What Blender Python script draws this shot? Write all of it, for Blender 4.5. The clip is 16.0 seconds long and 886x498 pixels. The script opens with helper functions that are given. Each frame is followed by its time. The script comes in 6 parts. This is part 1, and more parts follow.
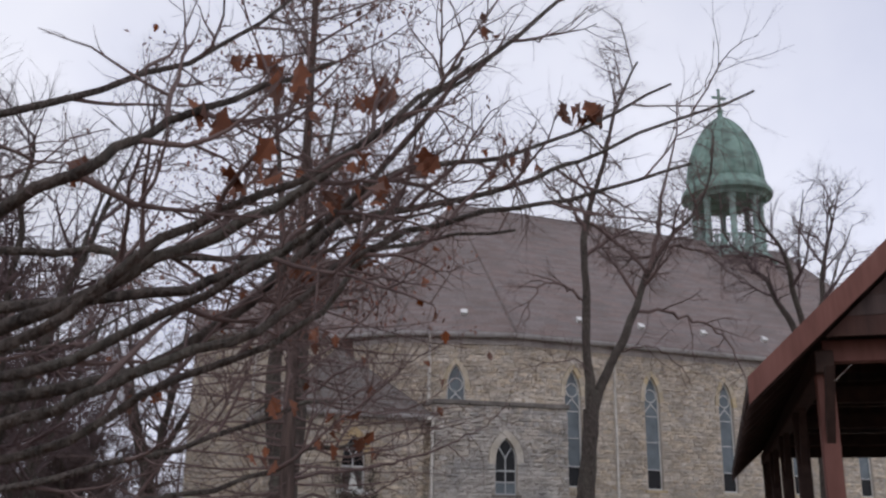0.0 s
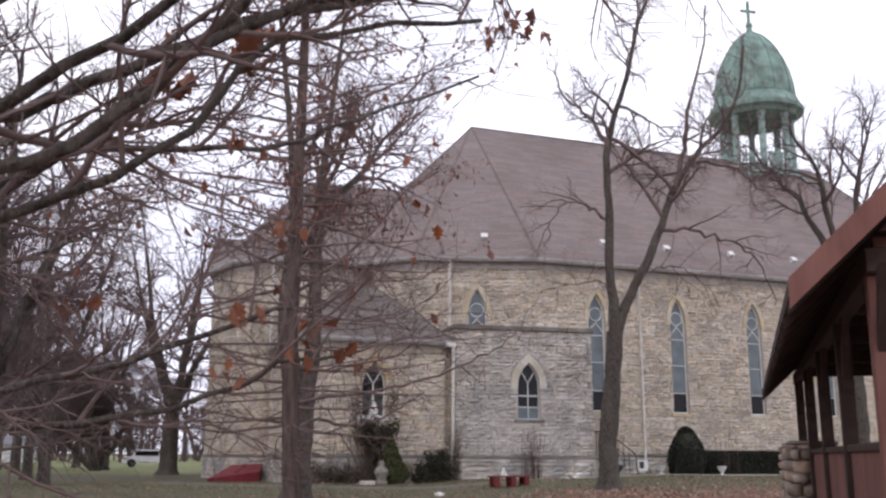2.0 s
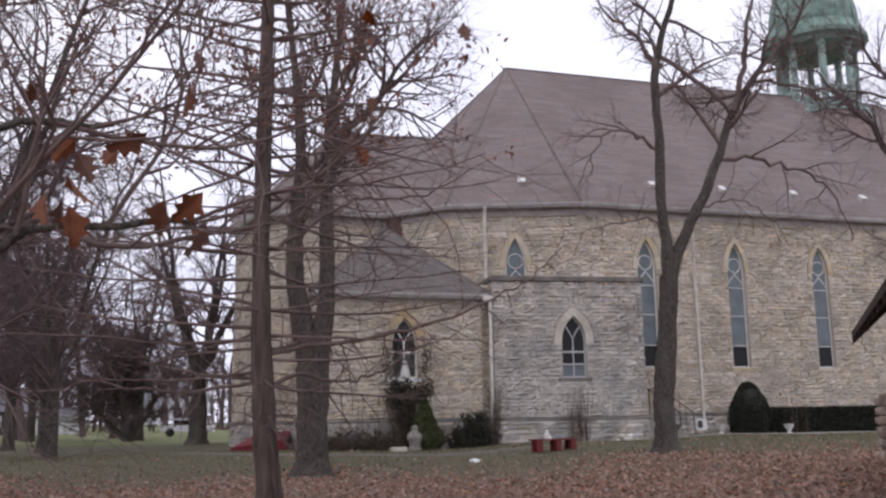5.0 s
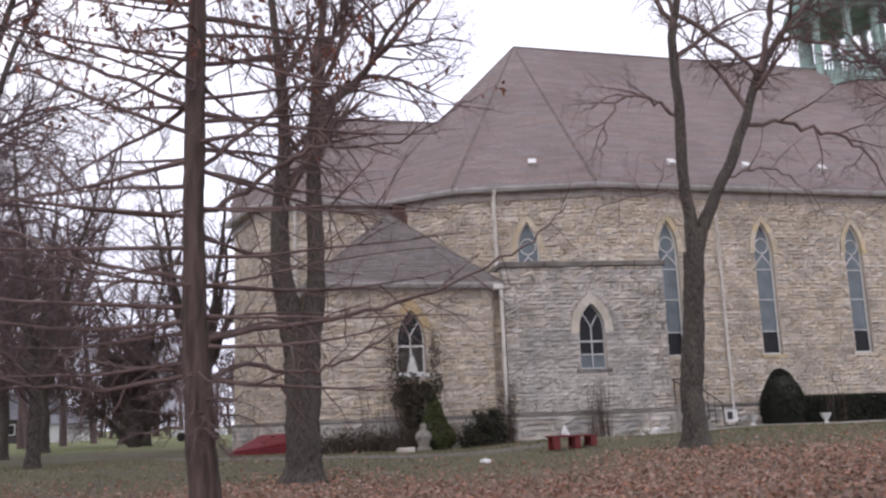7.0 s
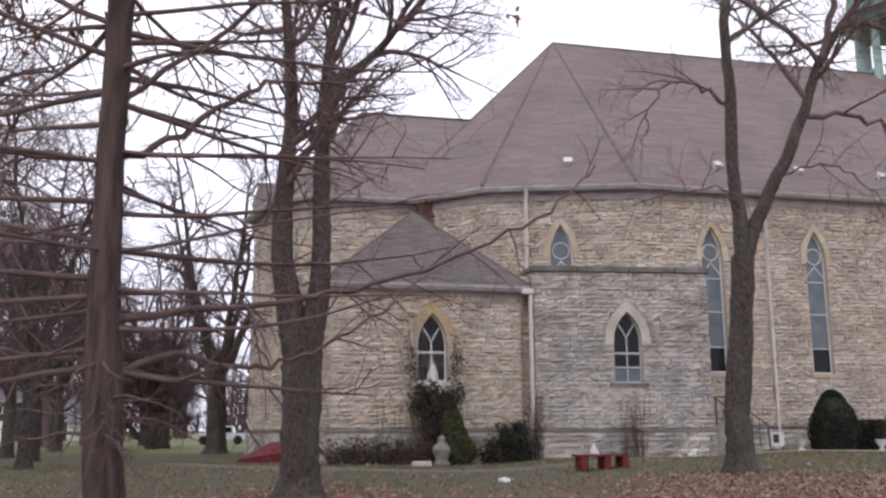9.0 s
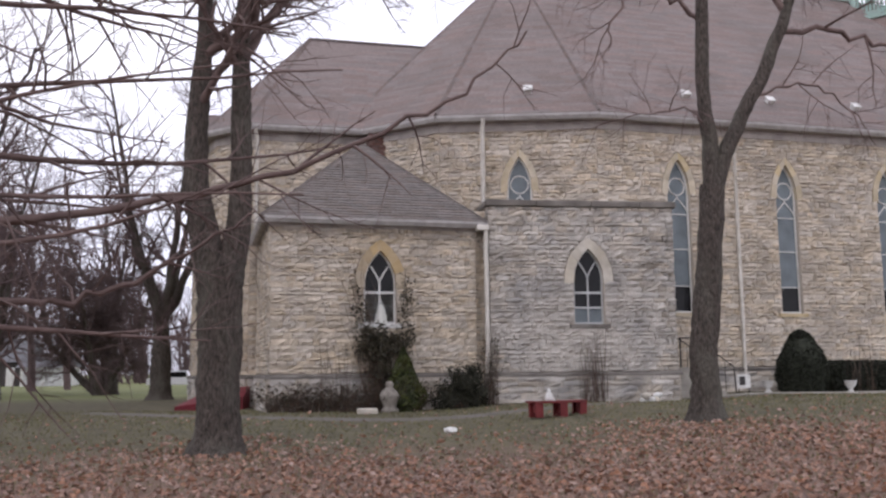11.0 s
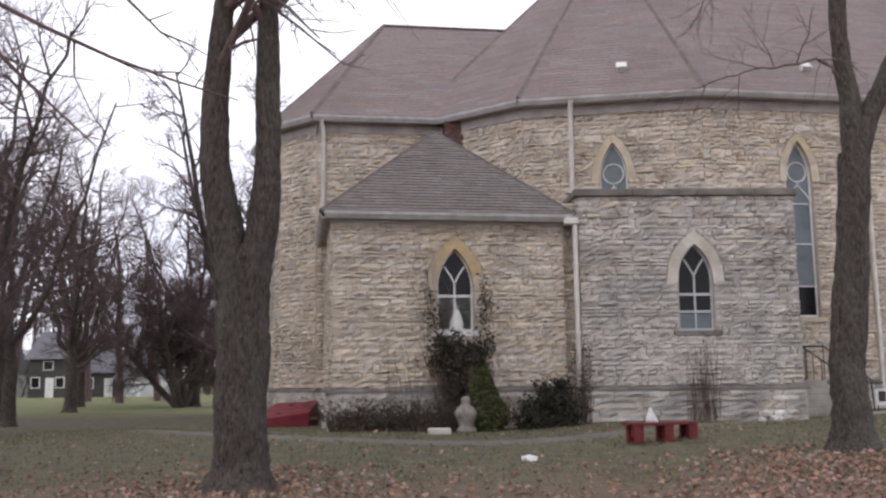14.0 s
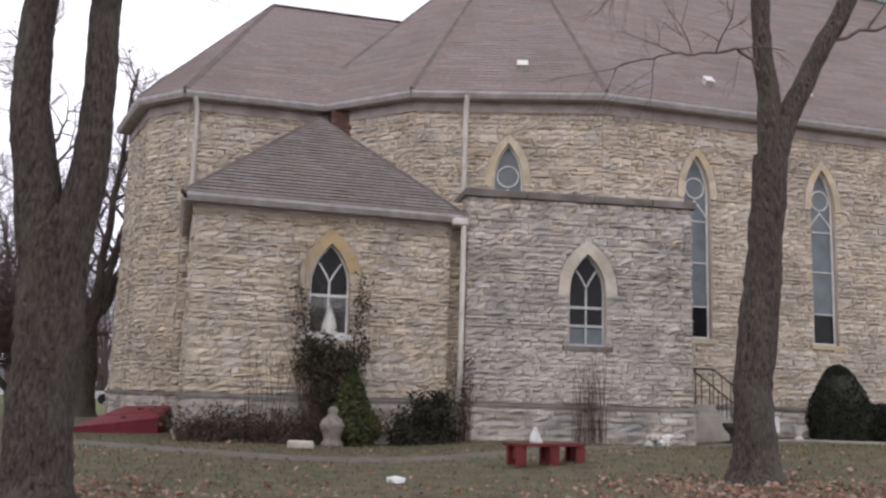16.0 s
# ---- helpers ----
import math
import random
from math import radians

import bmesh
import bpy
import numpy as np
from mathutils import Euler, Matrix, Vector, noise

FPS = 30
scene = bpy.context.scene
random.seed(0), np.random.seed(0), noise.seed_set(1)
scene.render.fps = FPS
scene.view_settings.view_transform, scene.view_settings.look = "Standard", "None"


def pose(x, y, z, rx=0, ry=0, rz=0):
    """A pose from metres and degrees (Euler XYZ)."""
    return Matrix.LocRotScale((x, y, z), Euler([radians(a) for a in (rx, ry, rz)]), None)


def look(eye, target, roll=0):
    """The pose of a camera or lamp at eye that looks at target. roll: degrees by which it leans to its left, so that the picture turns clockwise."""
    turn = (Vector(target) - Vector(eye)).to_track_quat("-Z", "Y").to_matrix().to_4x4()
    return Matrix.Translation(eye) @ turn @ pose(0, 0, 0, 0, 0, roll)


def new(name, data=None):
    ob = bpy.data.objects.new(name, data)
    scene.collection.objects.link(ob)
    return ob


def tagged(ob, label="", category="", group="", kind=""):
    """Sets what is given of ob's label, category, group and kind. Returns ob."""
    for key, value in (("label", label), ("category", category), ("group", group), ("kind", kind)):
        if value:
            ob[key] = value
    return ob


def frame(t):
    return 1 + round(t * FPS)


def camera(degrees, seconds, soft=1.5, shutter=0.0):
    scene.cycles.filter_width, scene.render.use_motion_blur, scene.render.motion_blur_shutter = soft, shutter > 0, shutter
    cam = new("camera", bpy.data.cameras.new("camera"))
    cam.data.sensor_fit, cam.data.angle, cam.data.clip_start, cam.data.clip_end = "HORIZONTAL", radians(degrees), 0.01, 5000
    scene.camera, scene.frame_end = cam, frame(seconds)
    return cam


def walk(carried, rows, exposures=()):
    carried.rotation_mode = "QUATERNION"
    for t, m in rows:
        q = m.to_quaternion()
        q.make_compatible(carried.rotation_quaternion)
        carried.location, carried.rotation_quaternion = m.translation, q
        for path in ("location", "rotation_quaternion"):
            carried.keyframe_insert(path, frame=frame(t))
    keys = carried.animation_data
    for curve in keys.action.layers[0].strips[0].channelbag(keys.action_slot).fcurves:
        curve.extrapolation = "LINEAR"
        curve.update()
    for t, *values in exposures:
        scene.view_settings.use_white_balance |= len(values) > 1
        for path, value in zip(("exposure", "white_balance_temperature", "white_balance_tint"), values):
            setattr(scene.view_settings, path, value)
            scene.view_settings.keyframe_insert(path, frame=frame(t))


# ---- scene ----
# ---- camera ----
cam = camera(51.2, 16.0, soft=2.5)
PATH = [
    (0, (-9.187, -38.739, 1.167), (-8.734, -36.879, 1.746), 0.9),
    (0.5, (-9.113, -38.446, 1.152), (-8.691, -36.559, 1.663), -1.6),
    (1, (-8.992, -38.201, 1.136), (-8.614, -36.288, 1.577), -0.8),
    (1.5, (-8.835, -37.997, 1.128), (-8.472, -36.057, 1.45), -0.8),
    (2, (-8.693, -37.713, 1.139), (-8.281, -35.804, 1.573), 0.3),
    (2.5, (-8.466, -37.29, 1.132), (-8.083, -35.354, 1.46), -1.0),
    (3, (-8.304, -36.729, 1.144), (-8.028, -34.78, 1.502), -0.1),
    (3.5, (-8.115, -36.199, 1.144), (-7.802, -34.267, 1.552), -0.6),
    (4, (-7.932, -35.655, 1.142), (-7.587, -33.725, 1.541), -1.6),
    (6.5, (-7.007, -32.953, 1.028), (-6.743, -30.996, 1.343), 0.2),
    (7, (-6.811, -32.403, 1.066), (-6.531, -30.456, 1.424), -2.2),
    (7.5, (-6.672, -31.89, 1.051), (-6.414, -29.93, 1.351), -3.0),
    (8, (-6.47, -31.356, 1.019), (-6.275, -29.381, 1.259), 0.0),
    (8.5, (-6.247, -30.829, 1.023), (-5.948, -28.878, 1.346), 1.2),
    (9, (-6.112, -30.298, 1.084), (-5.914, -28.345, 1.467), -0.2),
    (9.5, (-5.87, -29.782, 1.128), (-5.629, -27.823, 1.449), -0.1),
    (10, (-5.67, -29.287, 1.149), (-5.396, -27.325, 1.42), -0.6),
    (12.5, (-4.831, -26.675, 1.236), (-4.653, -24.7, 1.494), -1.3),
    (13, (-4.686, -26.121, 1.28), (-4.666, -24.144, 1.577), -0.9),
    (13.5, (-4.532, -25.568, 1.274), (-4.496, -23.589, 1.564), 0.1),
    (14, (-4.465, -25.056, 1.264), (-4.408, -23.078, 1.548), -0.6),
    (14.5, (-4.362, -24.597, 1.175), (-4.404, -22.616, 1.445), -1.6),
    (15, (-4.221, -24.059, 1.144), (-4.177, -22.085, 1.459), -0.1),
    (15.5, (-4.156, -23.477, 1.165), (-3.96, -21.522, 1.535), 1.4),
    (16, (-4.05, -22.919, 1.184), (-3.758, -20.965, 1.5), 1.8),
]
walk(cam, [(t, look(eye, target, roll)) for t, eye, target, roll in PATH],
     exposures=[(0.0, -0.6, 6150, 14), (0.5, -0.45, 6200, 14), (1.0, -0.08, 6250, 15), (1.5, 0.06, 6300, 17), (2.5, 0.03, 6250, 17), (3.0, 0.0, 6230, 17), (3.5, -0.25, 6200, 16), (4.0, -0.28, 6200, 17), (7.0, 0.06, 6250, 18),
                (8.0, 0.04, 6300, 18), (10.0, 0.02, 6300, 17), (13.0, 0.08, 6350, 17), (14.5, 0.03, 6350, 15), (16.0, 0.06, 6450, 16)])

# ---- world and light: an overcast winter day ----
world = bpy.data.worlds.new("sky")
scene.world = world
world.use_nodes = True
wn = world.node_tree
wn.nodes.clear()
wo = wn.nodes.new("ShaderNodeOutputWorld")
wb = wn.nodes.new("ShaderNodeBackground")
sky = wn.nodes.new("ShaderNodeTexSky")
sky.sky_type = "NISHITA"
sky.sun_disc = False
sky.sun_elevation, sky.sun_rotation = radians(32), radians(200)
sky.air_density, sky.dust_density = 1.0, 4.0
tc = wn.nodes.new("ShaderNodeTexCoord")
cn = wn.nodes.new("ShaderNodeTexNoise")
cn.inputs["Scale"].default_value = 2.2
cn.inputs["Detail"].default_value = 6
wn.links.new(tc.outputs["Generated"], cn.inputs["Vector"])
cr = wn.nodes.new("ShaderNodeValToRGB")
cr.color_ramp.elements[0].position, cr.color_ramp.elements[0].color = 0.35, (7.2, 7.4, 8.4, 1)
cr.color_ramp.elements[1].position, cr.color_ramp.elements[1].color = 0.65, (9.6, 9.6, 9.9, 1)
wn.links.new(cn.outputs["Fac"], cr.inputs["Fac"])
cm = wn.nodes.new("ShaderNodeMix")
cm.data_type = "RGBA"
cm.inputs[0].default_value = 0.93
wn.links.new(sky.outputs["Color"], cm.inputs[6])
sx = wn.nodes.new("ShaderNodeSeparateXYZ")
wn.links.new(tc.outputs["Generated"], sx.inputs[0])
gr = wn.nodes.new("ShaderNodeMapRange")
gr.inputs[1].default_value, gr.inputs[2].default_value, gr.inputs[3].default_value, gr.inputs[4].default_value = 0.1, 0.9, 1.18, 0.78
wn.links.new(sx.outputs["Z"], gr.inputs[0])
gm = wn.nodes.new("ShaderNodeVectorMath")
gm.operation = "SCALE"
wn.links.new(cr.outputs["Color"], gm.inputs[0])
wn.links.new(gr.outputs[0], gm.inputs["Scale"])
wn.links.new(gm.outputs["Vector"], cm.inputs[7])
wn.links.new(cm.outputs[2], wb.inputs["Color"])
wb.inputs["Strength"].default_value = 0.145
wn.links.new(wb.outputs["Background"], wo.inputs["Surface"])
sun = new("sun", bpy.data.lights.new("sun", "SUN"))
sun.data.energy, sun.data.angle, sun.data.color = 0.5, radians(25), (1.0, 0.97, 0.93)
sun.matrix_world = look((-20, -45, 50), (0, 0, 0))

rng = np.random.default_rng(7)


# ---- materials ----
def mat(name, c1, c2=None, rough=0.85, scale=4.0, bump=0.3, bscale=30.0, rand=0.0, metal=0.0, stain=None, stain_scale=0.6, stain_amt=0.5, spec=0.3, stretch=None, obrand=False, bdist=0.02, satr=0.3):
    m = bpy.data.materials.new(name)
    m.use_nodes = True
    t = m.node_tree
    b = t.nodes["Principled BSDF"]
    N, Lk = t.nodes.new, t.links.new
    co = N("ShaderNodeTexCoord")
    vec = co.outputs["Object"]
    if stretch:
        mp = N("ShaderNodeMapping")
        mp.inputs["Scale"].default_value = stretch
        Lk(vec, mp.inputs["Vector"])
        vec = mp.outputs["Vector"]
    n1 = N("ShaderNodeTexNoise")
    n1.inputs["Scale"].default_value, n1.inputs["Detail"].default_value = scale, 6
    Lk(vec, n1.inputs["Vector"])
    rp = N("ShaderNodeValToRGB")
    rp.color_ramp.elements[0].position, rp.color_ramp.elements[1].position = 0.32, 0.68
    rp.color_ramp.elements[0].color = (*c1, 1)
    rp.color_ramp.elements[1].color = (*(c2 or c1), 1)
    Lk(n1.outputs["Fac"], rp.inputs["Fac"])
    col = rp.outputs["Color"]
    if rand:
        g = N("ShaderNodeObjectInfo") if obrand else N("ShaderNodeNewGeometry")
        src = g.outputs["Random"] if obrand else g.outputs["Random Per Island"]
        hs = N("ShaderNodeHueSaturation")
        mr = N("ShaderNodeMapRange")
        mr.inputs[3].default_value, mr.inputs[4].default_value = 1 - rand, 1 + rand
        Lk(src, mr.inputs[0])
        Lk(mr.outputs[0], hs.inputs["Value"])
        w2 = N("ShaderNodeMath")
        w2.operation = "MULTIPLY_ADD"
        w2.inputs[1].default_value, w2.inputs[2].default_value = 7.31, 0.0
        Lk(src, w2.inputs[0])
        fr = N("ShaderNodeMath")
        fr.operation = "FRACT"
        Lk(w2.outputs[0], fr.inputs[0])
        m3 = N("ShaderNodeMapRange")
        m3.inputs[3].default_value, m3.inputs[4].default_value = 1 - satr, 1 + satr
        Lk(fr.outputs[0], m3.inputs[0])
        Lk(m3.outputs[0], hs.inputs["Saturation"])
        Lk(col, hs.inputs["Color"])
        col = hs.outputs["Color"]
    if stain:
        n2 = N("ShaderNodeTexNoise")
        n2.inputs["Scale"].default_value, n2.inputs["Detail"].default_value = stain_scale, 8
        Lk(vec, n2.inputs["Vector"])
        r2 = N("ShaderNodeMapRange")
        r2.inputs[1].default_value, r2.inputs[2].default_value, r2.inputs[4].default_value = 0.48, 0.7, stain_amt
        Lk(n2.outputs["Fac"], r2.inputs[0])
        mx = N("ShaderNodeMix")
        mx.data_type = "RGBA"
        Lk(r2.outputs[0], mx.inputs[0])
        Lk(col, mx.inputs[6])
        mx.inputs[7].default_value = (*stain, 1)
        col = mx.outputs[2]
    Lk(col, b.inputs["Base Color"])
    b.inputs["Roughness"].default_value, b.inputs["Metallic"].default_value = rough, metal
    b.inputs["Specular IOR Level"].default_value = spec
    if bump:
        n3 = N("ShaderNodeTexNoise")
        n3.inputs["Scale"].default_value, n3.inputs["Detail"].default_value = bscale, 5
        Lk(vec, n3.inputs["Vector"])
        bp = N("ShaderNodeBump")
        bp.inputs["Strength"].default_value, bp.inputs["Distance"].default_value = bump, bdist
        Lk(n3.outputs["Fac"], bp.inputs["Height"])
        Lk(bp.outputs["Normal"], b.inputs["Normal"])
    return m


STONE = mat("limestone", (0.49, 0.425, 0.34), (0.63, 0.555, 0.46), 0.9, 2.2, 0.8, 16, rand=0.15, stain=(0.3, 0.27, 0.24), stain_scale=0.8, stain_amt=0.5, satr=0.26, bdist=0.05)
GREYSTONE = mat("weathered_limestone", (0.38, 0.348, 0.308), (0.59, 0.545, 0.485), 0.9, 1.6, 0.8, 16, rand=0.2, stain=(0.2, 0.2, 0.2), stain_scale=0.7, stain_amt=0.65, satr=0.4, bdist=0.05)
MORTAR = mat("mortar", (0.4, 0.355, 0.3), (0.5, 0.45, 0.385), 0.95, 6, 0.4, 40)
DRESSED = mat("dressed_stone", (0.5, 0.42, 0.29), (0.6, 0.52, 0.39), 0.85, 4, 0.25, 40, rand=0.1, obrand=True, stain=(0.25, 0.2, 0.13), stain_scale=1.5, stain_amt=0.35)
OCHRE = mat("ochre_dressed_stone", (0.4, 0.315, 0.2), (0.48, 0.385, 0.265), 0.85, 4, 0.25, 40, rand=0.1, obrand=True)
GREYDRESSED = mat("grey_dressed_stone", (0.5, 0.455, 0.38), (0.6, 0.555, 0.475), 0.85, 4, 0.25, 40, rand=0.08, obrand=True, stain=(0.2, 0.18, 0.16), stain_scale=1.2, stain_amt=0.4)
COPING = mat("dark_coping_stone", (0.11, 0.1, 0.09), (0.22, 0.2, 0.18), 0.9, 2.0, 0.4, 25, stain=(0.35, 0.33, 0.3), stain_scale=1.2, stain_amt=0.5)
SHINGLE = mat("asphalt_shingle", (0.205, 0.168, 0.158), (0.25, 0.207, 0.195), 0.92, 9, 0.4, 90, rand=0.1, stain=(0.12, 0.1, 0.09), stain_scale=0.25, stain_amt=0.35)
SHINGLEGREY = mat("grey_brown_shingle", (0.17, 0.15, 0.138), (0.225, 0.2, 0.186), 0.92, 9, 0.4, 90, rand=0.16, stain=(0.11, 0.1, 0.09), stain_scale=0.6, stain_amt=0.35)
HIPCAP = mat("dark_hip_shingle", (0.1, 0.085, 0.078), (0.14, 0.12, 0.11), 0.92, 9, 0.4, 90, rand=0.15)
HIPMID = mat("weathered_hip_shingle", (0.15, 0.123, 0.115), (0.195, 0.162, 0.151), 0.92, 9, 0.4, 90, rand=0.12)
GUTTER = mat("grey_white_painted_metal", (0.36, 0.34, 0.33), (0.48, 0.46, 0.45), 0.5, 3, 0.1, 30, stain=(0.25, 0.23, 0.21), stain_scale=1.6, stain_amt=0.5)
FASCIA = mat("weathered_cornice_paint", (0.38, 0.345, 0.32), (0.48, 0.44, 0.41), 0.75, 3, 0.15, 30, stain=(0.17, 0.15, 0.14), stain_scale=1.2, stain_amt=0.5)
PIPE = mat("cream_painted_downspout", (0.6, 0.57, 0.52), (0.72, 0.69, 0.63), 0.5, 5, 0.1, 30, stain=(0.3, 0.26, 0.2), stain_scale=2.5, stain_amt=0.5)
WHITE = mat("white_paint", (0.62, 0.62, 0.6), (0.75, 0.75, 0.73), 0.6, 8, 0.1, 40, stain=(0.4, 0.38, 0.35), stain_scale=3, stain_amt=0.4)
FRAMEGREY = mat("grey_window_paint", (0.42, 0.43, 0.43), (0.52, 0.53, 0.53), 0.6, 8, 0.1, 40)
# near-black base carries the darkness of unlit rooms
DARKIN = mat("unlit_interior_black", (0.02, 0.019, 0.018), (0.03, 0.028, 0.026), 0.9, 2, 0)
BRICK = mat("old_red_brick", (0.11, 0.065, 0.055), (0.17, 0.095, 0.08), 0.9, 9, 0.4, 50, rand=0.2)
COPPER = mat("verdigris_copper", (0.15, 0.235, 0.2), (0.26, 0.38, 0.325), 0.7, 1.4, 0.25, 12, stain=(0.09, 0.1, 0.085), stain_scale=1.1, stain_amt=0.65)
COPPERLIGHT = mat("pale_verdigris_column", (0.24, 0.36, 0.32), (0.36, 0.47, 0.43), 0.75, 2, 0.2, 12, stain=(0.16, 0.18, 0.16), stain_scale=2, stain_amt=0.5)
BARK = mat("grey_brown_bark", (0.04, 0.034, 0.03), (0.135, 0.112, 0.096), 0.95, 26, 1.0, 24, stretch=(1, 1, 0.32), bdist=0.12, stain=(0.145, 0.14, 0.115), stain_scale=2.4, stain_amt=0.55)
BARKRED = mat("reddish_brown_bark", (0.055, 0.041, 0.036), (0.15, 0.108, 0.093), 0.95, 18, 0.9, 26, stretch=(1, 1, 0.12), bdist=0.06, stain=(0.06, 0.05, 0.045), stain_scale=1.3, stain_amt=0.5)
TWIG = mat("twig_bark", (0.115, 0.082, 0.076), (0.19, 0.137, 0.126), 0.95, 5, 0.2, 40)
TWIGFAR = mat("distant_twig_bark", (0.095, 0.068, 0.068), (0.155, 0.112, 0.112), 0.95, 5, 0)
OAKLEAF = mat("dry_brown_oak_leaf", (0.12, 0.05, 0.03), (0.2, 0.085, 0.05), 0.8, 20, 0.2, 60, rand=0.35)
RUSSET = mat("withered_russet_leaf", (0.15, 0.075, 0.06), (0.25, 0.13, 0.1), 0.85, 12, 0, rand=0.3)
LITTER = mat("fallen_leaf", (0.265, 0.155, 0.115), (0.4, 0.268, 0.21), 0.85, 12, 0.2, 60, rand=0.3)
EVERGREEN = mat("dark_evergreen_needles", (0.022, 0.024, 0.016), (0.05, 0.048, 0.033), 0.8, 8, 0, rand=0.4)
YEW = mat("clipped_yew_needles", (0.017, 0.02, 0.014), (0.034, 0.038, 0.026), 0.8, 8, 0, rand=0.4)
ARBOR = mat("arborvitae_needles", (0.042, 0.055, 0.022), (0.085, 0.095, 0.034), 0.8, 3, 0, rand=0.4, stain=(0.13, 0.1, 0.04), stain_scale=2.2, stain_amt=0.5)
IVY = mat("ivy_leaves", (0.032, 0.032, 0.022), (0.082, 0.068, 0.046), 0.6, 8, 0, rand=0.4)
BRAMBLE = mat("bramble_stems", (0.08, 0.055, 0.045), (0.13, 0.09, 0.07), 0.9, 8, 0, rand=0.3)
GRASS = mat("winter_grass_blades", (0.11, 0.11, 0.05), (0.2, 0.185, 0.1), 0.85, 3, 0, rand=0.35)
REDPAINT = mat("faded_red_paint", (0.125, 0.018, 0.02), (0.19, 0.034, 0.034), 0.6, 5, 0.2, 30, stain=(0.12, 0.02, 0.02), stain_scale=2.5, stain_amt=0.5)
MAROON = mat("maroon_cellar_door_paint", (0.16, 0.02, 0.03), (0.22, 0.035, 0.045), 0.5, 3, 0.15, 20, stain=(0.09, 0.02, 0.025), stain_scale=1.5, stain_amt=0.5)
WOODRED = mat("red_brown_stained_wood", (0.14, 0.06, 0.047), (0.22, 0.1, 0.08), 0.75, 6, 0.4, 25, stretch=(1, 1, 0.2), stain=(0.08, 0.04, 0.035), stain_scale=1.5, stain_amt=0.5)
WOODMID = mat("weathered_brown_boards", (0.05, 0.031, 0.027), (0.09, 0.053, 0.045), 0.8, 6, 0.4, 25, stretch=(1, 1, 0.2), rand=0.15, obrand=True)
# dark roof wood, also the shade painted into timber under the roof
WOODDARK = mat("dark_and_shaded_brown_wood", (0.035, 0.022, 0.018), (0.06, 0.037, 0.03), 0.85, 6, 0.3, 25)
FIELDSTONE = mat("tan_fieldstone", (0.22, 0.17, 0.135), (0.38, 0.31, 0.25), 0.9, 4, 0.5, 18, rand=0.3, obrand=True)
CONCRETE = mat("weathered_concrete", (0.3, 0.28, 0.25), (0.4, 0.38, 0.34), 0.9, 3, 0.3, 40, stain=(0.2, 0.18, 0.15), stain_scale=1.2, stain_amt=0.5)
GREYMETAL = mat("black_iron", (0.03, 0.03, 0.03), (0.05, 0.045, 0.045), 0.6, 10, 0.2, 40)
STATUE = mat("weathered_cast_stone", (0.2, 0.18, 0.155), (0.32, 0.29, 0.26), 0.9, 10, 0.4, 30, stain=(0.12, 0.11, 0.09), stain_scale=4, stain_amt=0.5)
HOUSEGREY = mat("dark_house_siding", (0.05, 0.045, 0.045), (0.07, 0.06, 0.06), 0.8, 1, 0)
HOUSEROOF = mat("grey_house_roof", (0.14, 0.14, 0.15), (0.18, 0.18, 0.19), 0.9, 2, 0.2, 20)
CURTAIN = mat("white_cloth", (0.55, 0.56, 0.52), (0.68, 0.68, 0.64), 0.9, 5, 0.2, 15)
CARWHITE = mat("white_car_paint", (0.65, 0.65, 0.67), (0.7, 0.7, 0.72), 0.3, 2, 0)
TYRE = mat("tyre_rubber", (0.02, 0.02, 0.02), (0.03, 0.03, 0.03), 0.9, 5, 0)


def glass(name, col, rough, trans):
    m = mat(name, col, tuple(c * 1.5 for c in col), rough, 1.5, 0.12, 3.0, spec=0.15)
    m.node_tree.nodes["Principled BSDF"].inputs["Transmission Weight"].default_value = trans
    return m


# opaque; its near-black colour replaces the unlit space behind the pane
GLASS = glass("opaque_unlit_room_glass", (0.012, 0.012, 0.013), 0.05, 0.0)
CLEAR = glass("clear_window_glass", (0.6, 0.62, 0.62), 0.03, 0.95)
# weathered storm glazing with the sky's blue-grey reflection put into its base colour
STORM = glass("sky_tinted_storm_glazing", (0.14, 0.165, 0.18), 0.25, 0.1)


# ---- mesh helpers ----
def thing(name, loc, label, category, group="", kind=""):
    e = new(name)
    e.location = loc
    bpy.context.view_layer.update()
    return tagged(e, label, category, group, kind)


def link(name, me, parent, label=""):
    ob = new(name, me)
    if parent:
        ob.parent = parent
        w = Matrix.Identity(4)
        q = parent
        chain = []
        while q:
            chain.append(q)
            q = q.parent
        for q in reversed(chain):
            w = w @ q.matrix_parent_inverse @ q.matrix_basis
        ob.matrix_parent_inverse = w.inverted()
    if label:
        ob["label"] = label
    return ob


def part(name, bm, material, parent, label="", smooth=False):
    """One bmesh, in world metres, as one mesh object under its thing or part."""
    me = bpy.data.meshes.new(name)
    bmesh.ops.recalc_face_normals(bm, faces=bm.faces)
    bm.to_mesh(me)
    bm.free()
    me.materials.append(material)
    if smooth:
        me.shade_smooth()
    return link(name, me, parent, label)


def raw(name, verts, faces, material, parent, label="", smooth=False):
    me = bpy.data.meshes.new(name)
    me.from_pydata(verts if isinstance(verts, list) else verts.tolist(), [], faces if isinstance(faces, list) else faces.tolist())
    me.materials.append(material)
    if smooth:
        me.shade_smooth()
    return link(name, me, parent, label)


